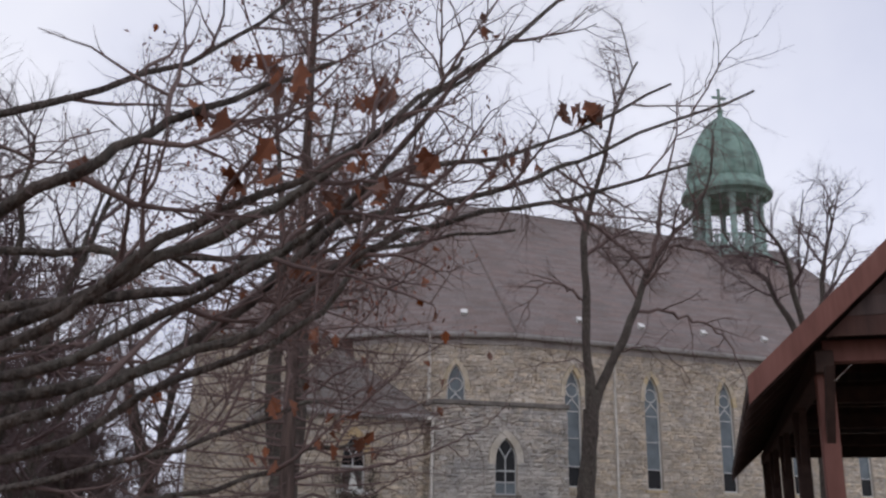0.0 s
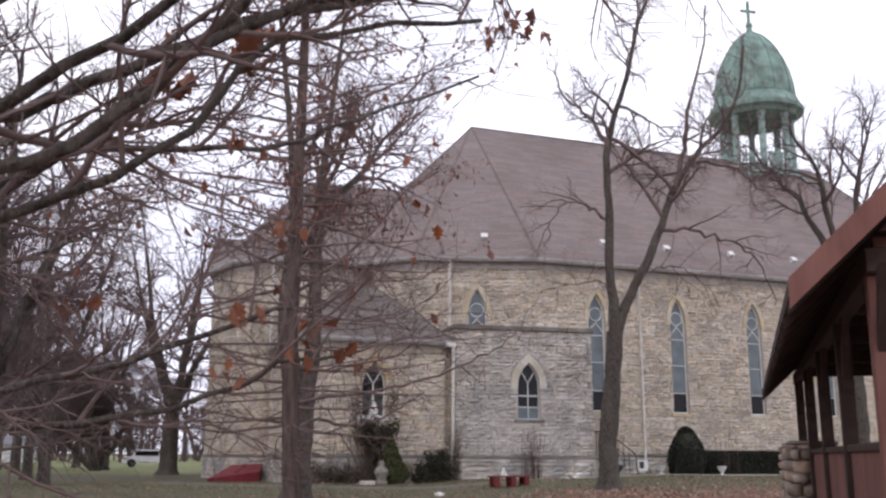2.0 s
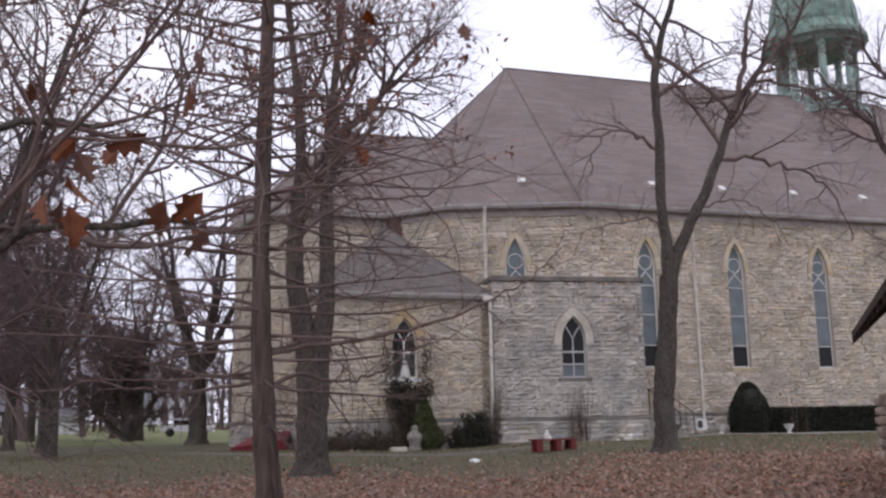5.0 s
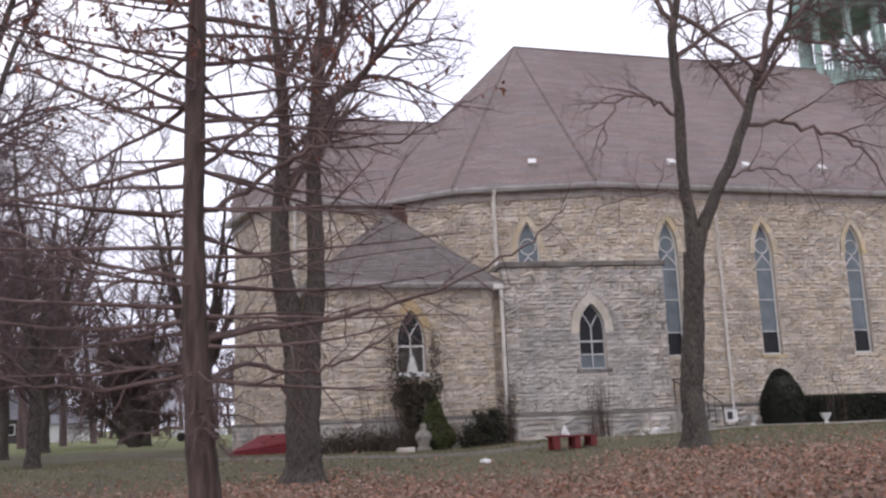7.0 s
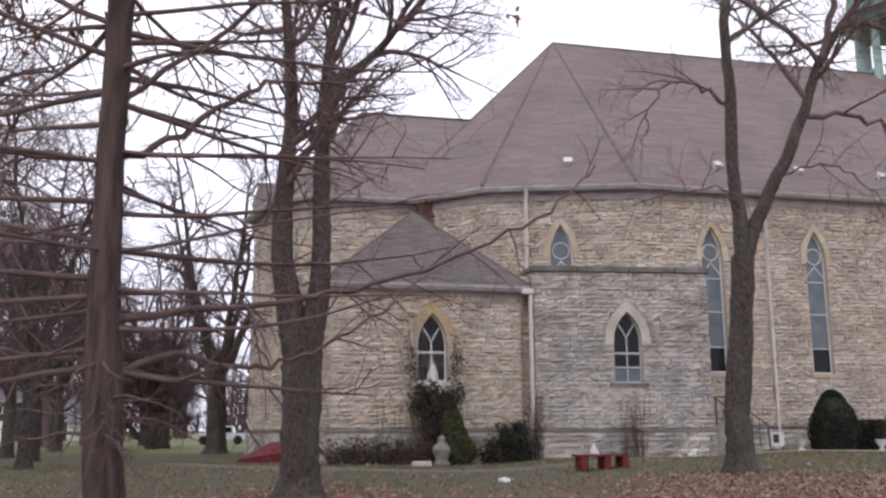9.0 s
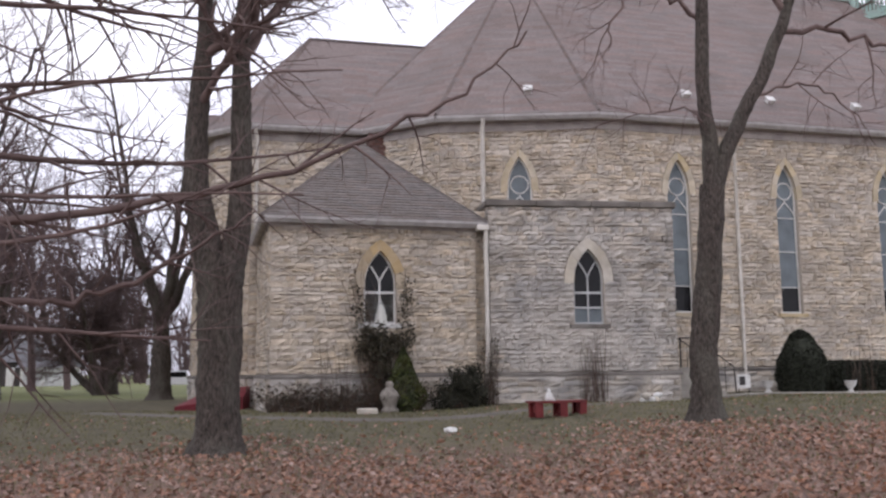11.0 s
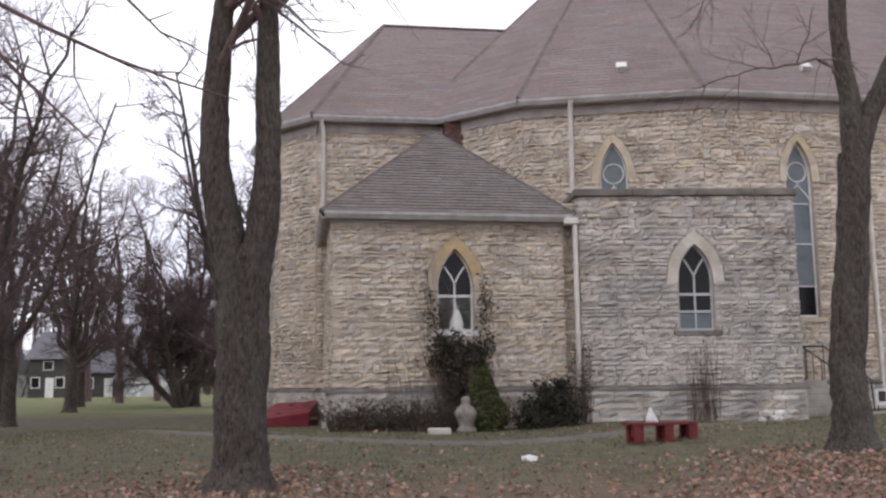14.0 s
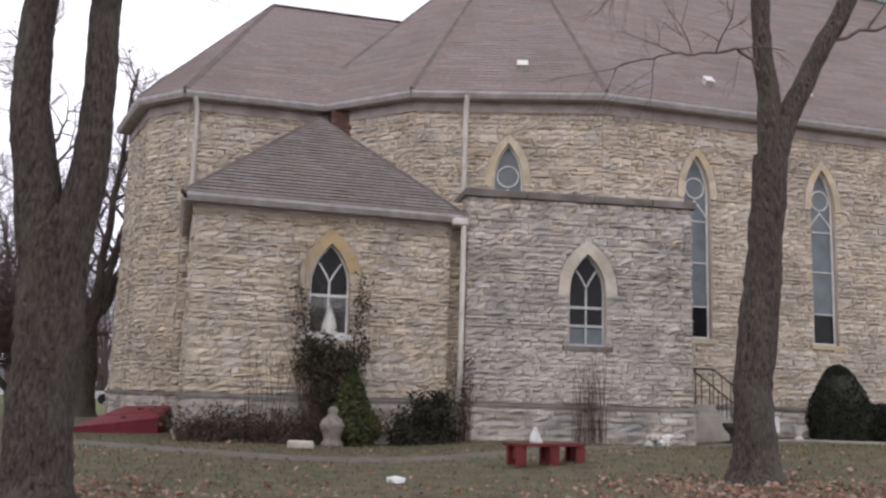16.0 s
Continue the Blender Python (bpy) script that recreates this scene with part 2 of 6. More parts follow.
def box(bm, lo, hi, m=None, bevel=0.0):
    v = [bm.verts.new((x, y, z)) for x in (lo[0], hi[0]) for y in (lo[1], hi[1]) for z in (lo[2], hi[2])]
    fs = [bm.faces.new([v[i] for i in q]) for q in ((0, 1, 3, 2), (4, 6, 7, 5), (0, 4, 5, 1), (2, 3, 7, 6), (0, 2, 6, 4), (1, 5, 7, 3))]
    if bevel:
        es = list({e for f in fs for e in f.edges})
        r = bmesh.ops.bevel(bm, geom=es, offset=bevel, segments=1, affect="EDGES")
        v = list({w for f in r["faces"] for w in f.verts} | {w for w in v if w.is_valid})
    if m is not None:
        bmesh.ops.transform(bm, matrix=m, verts=v)
    return v


def boxes(*specs, m=None, bevel=0.0):
    bm = bmesh.new()
    for lo, hi in specs:
        box(bm, lo, hi, m, bevel)
    return bm


def lathe(prof, n, at, phase=0.0):
    bm = bmesh.new()
    rings = []
    for r, z in prof:
        rings.append([bm.verts.new((at[0] + r * math.cos(phase + 2 * math.pi * k / n), at[1] + r * math.sin(phase + 2 * math.pi * k / n), at[2] + z)) for k in range(n)])
    for a, b in zip(rings, rings[1:]):
        for k in range(n):
            bm.faces.new((a[k], a[(k + 1) % n], b[(k + 1) % n], b[k]))
    bm.faces.new(rings[0][::-1])
    bm.faces.new(rings[-1])
    return bm


def tube_arrays(paths):
    """Verts and faces of many tapered tubes. Each entry: points (k, 3) or a stack (m, k, 3), radii to match, sides."""
    V, Fc, base = [], [], 0
    for pts, rad, n in paths:
        pts, rad = np.asarray(pts, float), np.asarray(rad, float)
        if pts.ndim == 2:
            pts, rad = pts[None], rad[None]
        m, k = pts.shape[:2]
        tan = np.gradient(pts, axis=1)
        tan /= np.linalg.norm(tan, axis=2, keepdims=True) + 1e-9
        mean = np.abs(tan.mean(1))
        ref = np.eye(3)[np.argmin(mean, axis=1)][:, None, :]
        a = np.cross(tan, np.broadcast_to(ref, tan.shape))
        a /= np.linalg.norm(a, axis=2, keepdims=True) + 1e-9
        b = np.cross(tan, a)
        ang = 2 * np.pi * np.arange(n) / n
        ring = pts[:, :, None] + rad[:, :, None, None] * (np.cos(ang)[:, None] * a[:, :, None] + np.sin(ang)[:, None] * b[:, :, None])
        V.append(ring.reshape(-1, 3))
        i, j = np.meshgrid(np.arange(k - 1), np.arange(n), indexing="ij")
        j2 = (j + 1) % n
        q = np.stack([i * n + j, i * n + j2, (i + 1) * n + j2, (i + 1) * n + j], -1).reshape(-1, 4)
        Fc.append((base + (np.arange(m) * k * n)[:, None, None] + q[None]).reshape(-1, 4))
        base += m * k * n
    return np.concatenate(V), np.concatenate(Fc)


def pipe(name, pts, r, material, parent, n=8, label=""):
    v, f = tube_arrays([(pts, [r] * len(pts), n)])
    return raw(name, v, f, material, parent, label, True)


def leaf_cloud(centers, size, r, tilt=1.0, aspect=0.6):
    """Small bent leaves at the given places, each an island of four faces."""
    n = len(centers)
    u = r.normal(size=(n, 3)) * np.array([1, 1, tilt])
    u /= np.linalg.norm(u, axis=1)[:, None]
    w = np.cross(u, r.normal(size=(n, 3)))
    w /= np.linalg.norm(w, axis=1)[:, None] + 1e-9
    nn = np.cross(u, w)
    s = (size * r.uniform(0.6, 1.3, n))[:, None]
    c = np.asarray(centers)
    P = [c - u * s, c - w * s * aspect + nn * s * 0.25, c + u * s, c + w * s * aspect + nn * s * 0.25, c]
    V = np.stack(P, 1).reshape(-1, 3)
    b = 5 * np.arange(n)[:, None]
    Fc = np.concatenate([b + np.array([[0, 1, 4]]), b + np.array([[1, 2, 4]]), b + np.array([[2, 3, 4]]), b + np.array([[3, 0, 4]])])
    return V, Fc


# ---- ground ----
def smooth(a):
    a = np.clip(a, 0, 1)
    return a * a * (3 - 2 * a)


def ground_z(x, y):
    x, y = np.asarray(x, float), np.asarray(y, float)
    g = 0.42 * smooth((x + 4) / 10)
    near = np.exp(-(((x - 4.5) / 3.0) ** 2 + ((y + 0.2) / 3.0) ** 2))
    far = np.exp(-(((x + 10) / 40) ** 2 + ((y + 10) / 60) ** 2))
    dip = 0.4 * smooth((-4 - y) / 13) * np.exp(-((x + 6) / 45) ** 2) * smooth((y + 110) / 60)
    return (g * (1 - 0.65 * near) - dip) * far + 0.03 * np.sin(x * 0.7 + y * 0.4) * np.cos(y * 0.53 - x * 0.2)


def axis_steps(lo, hi, fine_lo, fine_hi, step):
    a = list(np.arange(fine_lo, fine_hi + 1e-6, step))
    d, v = step, fine_lo
    left = []
    while v > lo:
        d *= 1.35
        v -= d
        left.append(v)
    d, v = step, fine_hi
    right = []
    while v < hi:
        d *= 1.35
        v += d
        right.append(v)
    return np.array(left[::-1] + a + right)


def ground_material():
    m = bpy.data.materials.new("winter_lawn_and_leaf_litter")
    m.use_nodes = True
    t = m.node_tree
    b = t.nodes["Principled BSDF"]
    N, Lk = t.nodes.new, t.links.new
    co = N("ShaderNodeTexCoord")

    def noise_node(sc, det=6):
        n = N("ShaderNodeTexNoise")
        n.inputs["Scale"].default_value, n.inputs["Detail"].default_value = sc, det
        Lk(co.outputs["Object"], n.inputs["Vector"])
        return n

    def ramp(src, p0, p1, c0, c1):
        r = N("ShaderNodeValToRGB")
        r.color_ramp.elements[0].position, r.color_ramp.elements[1].position = p0, p1
        r.color_ramp.elements[0].color, r.color_ramp.elements[1].color = (*c0, 1), (*c1, 1)
        Lk(src, r.inputs["Fac"])
        return r.outputs["Color"]

    grass = ramp(noise_node(2.5).outputs["Fac"], 0.3, 0.7, (0.07, 0.064, 0.038), (0.14, 0.122, 0.072))
    lawn = ramp(noise_node(0.35).outputs["Fac"], 0.35, 0.65, (0.13, 0.15, 0.05), (0.19, 0.2, 0.08))
    soil = ramp(noise_node(14).outputs["Fac"], 0.35, 0.65, (0.15, 0.09, 0.069), (0.29, 0.185, 0.142))
    sep = N("ShaderNodeSeparateXYZ")
    Lk(co.outputs["Object"], sep.inputs[0])
    far = N("ShaderNodeMapRange")
    far.inputs[1].default_value, far.inputs[2].default_value = 12, 22
    Lk(sep.outputs["Y"], far.inputs[0])
    mx = N("ShaderNodeMix")
    mx.data_type = "RGBA"
    Lk(far.outputs[0], mx.inputs[0])
    Lk(grass, mx.inputs[6])
    Lk(lawn, mx.inputs[7])
    wob = noise_node(0.5)
    ad = N("ShaderNodeMath")
    ad.operation = "MULTIPLY_ADD"
    ad.inputs[1].default_value = 5.0
    Lk(wob.outputs["Fac"], ad.inputs[0])
    Lk(sep.outputs["Y"], ad.inputs[2])
    lit = N("ShaderNodeMapRange")
    lit.inputs[1].default_value, lit.inputs[2].default_value, lit.inputs[3].default_value, lit.inputs[4].default_value = -13.0, -7.5, 0.8, 0.0
    Lk(ad.outputs[0], lit.inputs[0])
    m2 = N("ShaderNodeMix")
    m2.data_type = "RGBA"
    Lk(lit.outputs[0], m2.inputs[0])
    Lk(mx.outputs[2], m2.inputs[6])
    Lk(soil, m2.inputs[7])
    Lk(m2.outputs[2], b.inputs["Base Color"])
    b.inputs["Roughness"].default_value = 0.95
    bp = N("ShaderNodeBump")
    bp.inputs["Strength"].default_value, bp.inputs["Distance"].default_value = 0.6, 0.04
    Lk(noise_node(18).outputs["Fac"], bp.inputs["Height"])
    Lk(bp.outputs["Normal"], b.inputs["Normal"])
    return m


gx, gy = axis_steps(-900, 900, -22, 20, 0.7), axis_steps(-900, 1200, -44, 14, 0.7)
GX, GY = np.meshgrid(gx, gy, indexing="ij")
gv = np.stack([GX, GY, ground_z(GX, GY)], -1).reshape(-1, 3)
ii, jj = np.meshgrid(np.arange(len(gx) - 1), np.arange(len(gy) - 1), indexing="ij")
k0 = ii * len(gy) + jj
gf = np.stack([k0, k0 + len(gy), k0 + len(gy) + 1, k0 + 1], -1).reshape(-1, 4)
tagged(raw("ground", gv, gf, ground_material(), None, "", True), "winter lawn with brown leaf litter around the church", "ground", kind="structure")

# ---- church ----
UX = Vector((math.cos(radians(7.5)), math.sin(radians(7.5))))
EAVE, RIDGE = 9.98, 19.45


def arch_half(z, w, zs, za):
    h = za - zs
    R = (h * h + w * w / 4) / w
    if z <= zs:
        return w / 2
    return max(0.0, math.sqrt(max(R * R - (z - zs) ** 2, 0)) - (R - w / 2))


class Face:
    """A vertical wall plane: s along it from left to right as seen from outside, o outwards, z up."""

    def __init__(self, p0, p1):
        self.p0, self.p1 = Vector(p0), Vector(p1)
        d = self.p1 - self.p0
        self.length = d.length
        self.d = d / d.length
        self.n = Vector((self.d.y, -self.d.x))

    def w(self, s, o, z):
        p = self.p0 + self.d * s + self.n * o
        return (p.x, p.y, z)

    def m(self):
        return Matrix(((self.d.x, self.n.x, 0, self.p0.x), (self.d.y, self.n.y, 0, self.p0.y), (0, 0, 1, 0), (0, 0, 0, 1)))


def stone_mesh(f, rects, r):
    """Rock-faced blocks: rects (s0, s1, z0, z1) on a face, as one array of islands."""
    n = len(rects)
    R = np.array(rects)
    su = np.array([0, 0.33, 0.67, 1.0])
    sz = np.array([0, 0.5, 1.0])
    S, Z = np.meshgrid(su, sz, indexing="ij")
    S, Z = S.ravel(), Z.ravel()
    inner = ((S > 0) & (S < 1)).astype(float) * 0.6 + (Z == 0.5) * 0.4
    s = R[:, 0:1] + (R[:, 1] - R[:, 0])[:, None] * S
    z = R[:, 2:3] + (R[:, 3] - R[:, 2])[:, None] * Z
    s = s + r.normal(0, 0.009, s.shape)
    z = z + r.normal(0, 0.011, z.shape)
    o = 0.014 + inner * r.uniform(0.0, 0.085, s.shape) + r.uniform(0, 0.026, (n, 1)) + r.normal(0, 0.008, (n, 1)) * (Z - 0.5)
    front = np.stack([s, o, z], -1)
    per = [0, 3, 6, 9, 10, 11, 8, 5, 2, 1]
    back = front[:, per].copy()
    back[:, :, 1] = -0.02
    V = np.concatenate([front, back], 1)
    fr = [(i * 3 + j, i * 3 + 3 + j, i * 3 + 4 + j, i * 3 + 1 + j) for i in range(3) for j in range(2)]
    sd = [(per[k], 12 + k, 12 + (k + 1) % 10, per[(k + 1) % 10]) for k in range(10)]
    q = np.array(fr + sd)
    Fc = (np.arange(n)[:, None, None] * 22 + q[None]).reshape(-1, 4)
    W = np.empty_like(V)
    W[..., 0] = f.p0.x + f.d.x * V[..., 0] + f.n.x * V[..., 1]
    W[..., 1] = f.p0.y + f.d.y * V[..., 0] + f.n.y * V[..., 1]
    W[..., 2] = V[..., 2]
    return W.reshape(-1, 3), Fc


def courses(f, z0, z1, openings, r, hmin=0.085, hmax=0.2, lmin=0.15, lmax=0.58, s0=0.0, s1=None):
    out, z = [], z0
    s1 = f.length if s1 is None else s1
    while z < z1 - 0.04:
        h = min(r.uniform(hmin, hmax), z1 - z)
        if z1 - z - h < 0.07:
            h = z1 - z
        zm = z + h / 2
        blocked = []
        for op in openings:
            if op["z0"] - 0.14 < zm < op["za"] + op["hood"]:
                if zm > op["zs"] - 0.12:
                    hw = arch_half(zm, op["w"] + 2 * op["hood"], op["zs"], op["za"] + op["hood"] * 1.15) + 0.01
                else:
                    hw = op["w"] / 2 + 0.02 + (0.16 if zm < op["z0"] else 0)
                blocked.append((op["s"] - hw, op["s"] + hw))
        blocked.sort()
        spans, a = [], s0
        for b0, b1 in blocked:
            if b0 > a:
                spans.append((a, b0))
            a = max(a, b1)
        if a < s1:
            spans.append((a, s1))
        for a, b in spans:
            x = a
            while x < b - 0.02:
                ln = r.uniform(lmin, lmax)
                if b - x - ln < 0.14:
                    ln = b - x
                out.append((x + 0.008, x + ln - 0.008, z + 0.007, z + h - 0.007))
                x += ln
        z += h
    return out


def poly_prism(bm, f, pts, o0, o1):
    a = [bm.verts.new(f.w(s, o0, z)) for s, z in pts]
    b = [bm.verts.new(f.w(s, o1, z)) for s, z in pts]
    bm.faces.new(a[::-1])
    bm.faces.new(b)
    for k in range(len(pts)):
        bm.faces.new((a[k], a[(k + 1) % len(pts)], b[(k + 1) % len(pts)], b[k]))


def arch_pts(op, grow=0.0, steps=8, right=True):
    """Points of one side of the arch from the spring up to the apex."""
    w, za = op["w"] + 2 * grow, op["za"] + grow * 1.15
    out = []
    for k in range(steps + 1):
        z = op["zs"] + (za - op["zs"]) * math.sin(math.pi / 2 * k / steps)
        hw = arch_half(z, w, op["zs"], za) if k < steps else 0.0
        out.append((op["s"] + (hw if right else -hw), z))
    return out


def bar(bm, f, pts, width, o0, o1):
    for (s0, z0), (s1, z1) in zip(pts, pts[1:]):
        d = Vector((s1 - s0, z1 - z0))
        if d.length < 1e-5:
            continue
        t = Vector((-d.y, d.x)).normalized() * width / 2
        e = d.normalized() * width * 0.2
        poly_prism(bm, f, [(s0 - e.x + t.x, z0 - e.y + t.y), (s0 - e.x - t.x, z0 - e.y - t.y), (s1 + e.x - t.x, z1 + e.y - t.y), (s1 + e.x + t.x, z1 + e.y + t.y)], o0, o1)


def window(f, op, parent, style):
    s, w, z0, zs, za = op["s"], op["w"], op["z0"], op["zs"], op["za"]
    R, Lf = arch_pts(op), arch_pts(op, right=False)
    outline = [(s - w / 2, z0)] + Lf + R[::-1][1:] + [(s + w / 2, z0)]
    fm = WHITE if style != "annex" else FRAMEGREY
    bm = bmesh.new()
    bar(bm, f, [(a + (0.025 if a < s else -0.025 if a > s else 0), b) for a, b in outline], 0.06, -0.2, -0.12)
    bar(bm, f, [(s - w / 2, z0 + 0.03), (s + w / 2, z0 + 0.03)], 0.07, -0.2, -0.1)
    if style in ("annex", "sacristy"):
        zt = z0 + (zs - z0) * (0.71 if style == "annex" else 0.8)
        bar(bm, f, [(s - w / 2, zt), (s + w / 2, zt)], 0.07, -0.2, -0.11)
        bar(bm, f, [(s, zt if style == "annex" else z0), (s, zs + 0.12)], 0.05, -0.19, -0.12)
        for sg in (-1, 1):
            bar(bm, f, [(s, zs + 0.1), (s + sg * w * 0.1, zs + 0.3), (s + sg * w * 0.27, zs + 0.56)], 0.045, -0.19, -0.12)
        if style == "annex":
            zl = z0 + (zs - z0) * 0.375
            bar(bm, f, [(s - w / 2, zl), (s + w / 2, zl)], 0.06, -0.2, -0.11)
            bar(bm, f, [(s, z0), (s, zt)], 0.045, -0.19, -0.12)
            rows = (z0, zl, zt)
        else:
            rows = (z0, zt)
    else:
        cz, cr2 = zs + 0.18, w * 0.36
        bar(bm, f, [(s + cr2 * math.cos(a), cz + cr2 * math.sin(a)) for a in np.linspace(0, 2 * math.pi, 17)], 0.04, -0.19, -0.12)
        rows = [z0] + [z0 + v for v in (0.95, 2.25, 3.5)]
        for z in rows[1:]:
            bar(bm, f, [(s - w / 2, z), (s + w / 2, z)], 0.035, -0.19, -0.12)
        for sg in (-1, 1):
            bar(bm, f, [(s + sg * w / 2, zs - 0.75), (s + sg * w * 0.3, zs - 0.5), (s - sg * 0.02, zs - 0.2)], 0.04, -0.19, -0.12)
    win = part("window", bm, fm, parent, {"annex": "pointed window with grey sash, unlit dark painted into its panes", "sacristy": "pointed window with white Y tracery and a white cloth inside", "nave": "tall pointed lancet with white tracery, glazing coloured like reflected sky"}[style])
    zz = list(rows) + [None]
    for k in range(len(rows)):
        bm = bmesh.new()
        a, b = rows[k], zz[k + 1]
        if b is not None:
            poly_prism(bm, f, [(s - w / 2, a), (s + w / 2, a), (s + w / 2, b), (s - w / 2, b)], -0.165, -0.155)
        else:
            poly_prism(bm, f, [(s - w / 2, a), (s + w / 2, a)] + R + Lf[::-1][1:], -0.165, -0.155)
        dull = (style == "nave") == (k > 0) and style != "sacristy"
        part("pane", bm, STORM if dull else CLEAR if style == "sacristy" and k == 0 else GLASS, win, "" if dull else "glass pane with the unlit room's dark put in")
    bm = bmesh.new()
    poly_prism(bm, f, [(s - w / 2 - 0.16, z0 - 0.13), (s + w / 2 + 0.16, z0 - 0.13), (s + w / 2 + 0.16, z0), (s - w / 2 - 0.16, z0)], -0.15, 0.09)
    part("sill", bm, {"annex": COPING, "sacristy": WHITE, "nave": DRESSED}[style], win)
    hm = {"annex": GREYDRESSED, "sacristy": OCHRE, "nave": DRESSED}[style]
    hood = op["hood"]
    for right in (True, False):
        inn, ou = arch_pts(op, 0.0, 5, right), arch_pts(op, hood, 5, right)
        inn = [(inn[0][0], inn[0][1] - 0.12)] + inn[1:]
        ou = [(ou[0][0], ou[0][1] - 0.12)] + ou[1:]
        for k in range(5):
            bm = bmesh.new()
            g = 0.004
            poly_prism(bm, f, [inn[k], ou[k], (ou[k + 1][0], ou[k + 1][1] - g), (inn[k + 1][0], inn[k + 1][1] - g)], -0.12, 0.05)
            part("voussoir", bm, hm, win)
    return win


def masonry_wall(name, f, z0, z1, parent, openings=(), stone=None, r=None, thick=0.4, plinth=0.0, pieces=0, label="", s0=0.0, s1=None, style="nave"):
    stone = stone or STONE
    s1 = f.length if s1 is None else s1
    bm = bmesh.new()
    xs = [s0] + [v for op in sorted(openings, key=lambda q: q["s"]) for v in (op["s"] - op["w"] / 2, op["s"] + op["w"] / 2)] + [s1]
    for k in range(0, len(xs), 2):
        poly_prism(bm, f, [(xs[k], z0 - 0.4), (xs[k + 1], z0 - 0.4), (xs[k + 1], z1), (xs[k], z1)], -thick, 0.0)
    for op in openings:
        a, b = op["s"] - op["w"] / 2, op["s"] + op["w"] / 2
        poly_prism(bm, f, [(a, z0 - 0.4), (b, z0 - 0.4), (b, op["z0"]), (a, op["z0"])], -thick, 0.0)
        Lp, Rp = arch_pts(op, right=False), arch_pts(op)
        poly_prism(bm, f, [(a, z1)] + Lp + [(op["s"], z1)], -thick, 0.0)
        poly_prism(bm, f, [(op["s"], z1)] + Rp[::-1] + [(b, z1)], -thick, 0.0)
    wall = part(name, bm, MORTAR, parent, label)
    rects = courses(f, z0 + plinth, z1, openings, r, s0=s0, s1=s1)
    if plinth:
        fp = Face(f.w(0, 0.09, 0)[:2], f.w(f.length, 0.09, 0)[:2])
        low = courses(fp, z0 - 0.1, z0 + plinth - 0.14, (), r, 0.16, 0.26, 0.3, 0.9, s0, s1)
        bm = bmesh.new()
        poly_prism(bm, f, [(s0 - 0.05, z0 - 0.4), (s1 + 0.05, z0 - 0.4), (s1 + 0.05, z0 + plinth - 0.14), (s0 - 0.05, z0 + plinth - 0.14)], 0.001, 0.09)
        part("plinth", bm, MORTAR, wall)
        bm = bmesh.new()
        v = [(0.0, 0.14), (0.15, 0.08), (0.15, 0.0), (0.0, 0.0)]
        a = [bm.verts.new(f.w(s0 - 0.12, o, z0 + plinth - 0.14 + z)) for o, z in v]
        b = [bm.verts.new(f.w(s1 + 0.12, o, z0 + plinth - 0.14 + z)) for o, z in v]
        bm.faces.new(a)
        bm.faces.new(b[::-1])
        for k in range(4):
            bm.faces.new((a[k], b[k], b[(k + 1) % 4], a[(k + 1) % 4]))
        part("water_table", bm, COPING, wall, "dark weathered plinth moulding")
        V, Fc = stone_mesh(fp, low, r)
        tagged(raw("plinth_masonry", V, Fc, GREYSTONE, wall), kind="stuff")
    if pieces:
        mid = sorted(rects, key=lambda q: abs((q[0] + q[1]) / 2 - f.length / 2) + 0.8 * abs((q[2] + q[3]) / 2 - 2.2))
        LOOSE.append((f, mid[:pieces], stone, wall))
        rects = mid[pieces:]
    V, Fc = stone_mesh(f, rects, r)
    tagged(raw("masonry", V, Fc, stone, wall), kind="stuff")
    for op in openings:
        window(f, op, wall, style)
    return wall


LOOSE = []
church = thing("church", (6, 6, 0), "large buff limestone church, brown shingle roofs and green copper cupola", "church")
sr = np.random.default_rng(11)


def offset_line(pts, d):
    """Plan points moved inwards by d, each span kept parallel."""
    out = []
    for k, p in enumerate(pts):
        ns = []
        for a, b in ((k - 1, k), (k, k + 1)):
            if a >= 0 and b < len(pts):
                e = (Vector(pts[b]) - Vector(pts[a])).normalized()
                ns.append(Vector((-e.y, e.x)))
        n = sum(ns, Vector((0, 0))).normalized()
        out.append(Vector(p) + n * d / max(n.dot(ns[0]), 0.3))
    return out


APEX = Vector((3.45, 11.0))
E2 = Vector((4.25, 1.65))
E3 = E2 + UX * 28.5
nave_eave = [Vector((-5.7, 9.0)), Vector((-4.8, 5.6)), Vector((-1.3, 2.75)), E2, E3]


def mirror(p):
    d = Vector(p) - APEX
    t = d.dot(UX)
    return APEX + UX * t * 2 - d


RIDGE_END = APEX + UX * 24.0
ring = nave_eave + [mirror(p) for p in nave_eave[::-1]]
nave_wall_pts = offset_line(nave_eave, 0.5)


def op(s, w, z0, zs, za, hood):
    return dict(s=s, w=w, z0=z0, zs=zs, za=za, hood=hood)


f_b = Face(nave_wall_pts[1], nave_wall_pts[2])
f_a = Face(nave_wall_pts[2], nave_wall_pts[3])
f_n = Face(nave_wall_pts[3], nave_wall_pts[4])
f_bb = Face(nave_wall_pts[0], nave_wall_pts[1])
masonry_wall("apse_wall", f_b, 0, 9.5, church, r=sr, plinth=1.1)
masonry_wall("apse_wall", f_bb, 0, 9.5, church, r=sr)
masonry_wall("apse_wall", f_a, 0, 9.5, church, [op(2.75, 0.86, 3.08, 7.4, 8.55, 0.24)], r=sr, plinth=1.1)
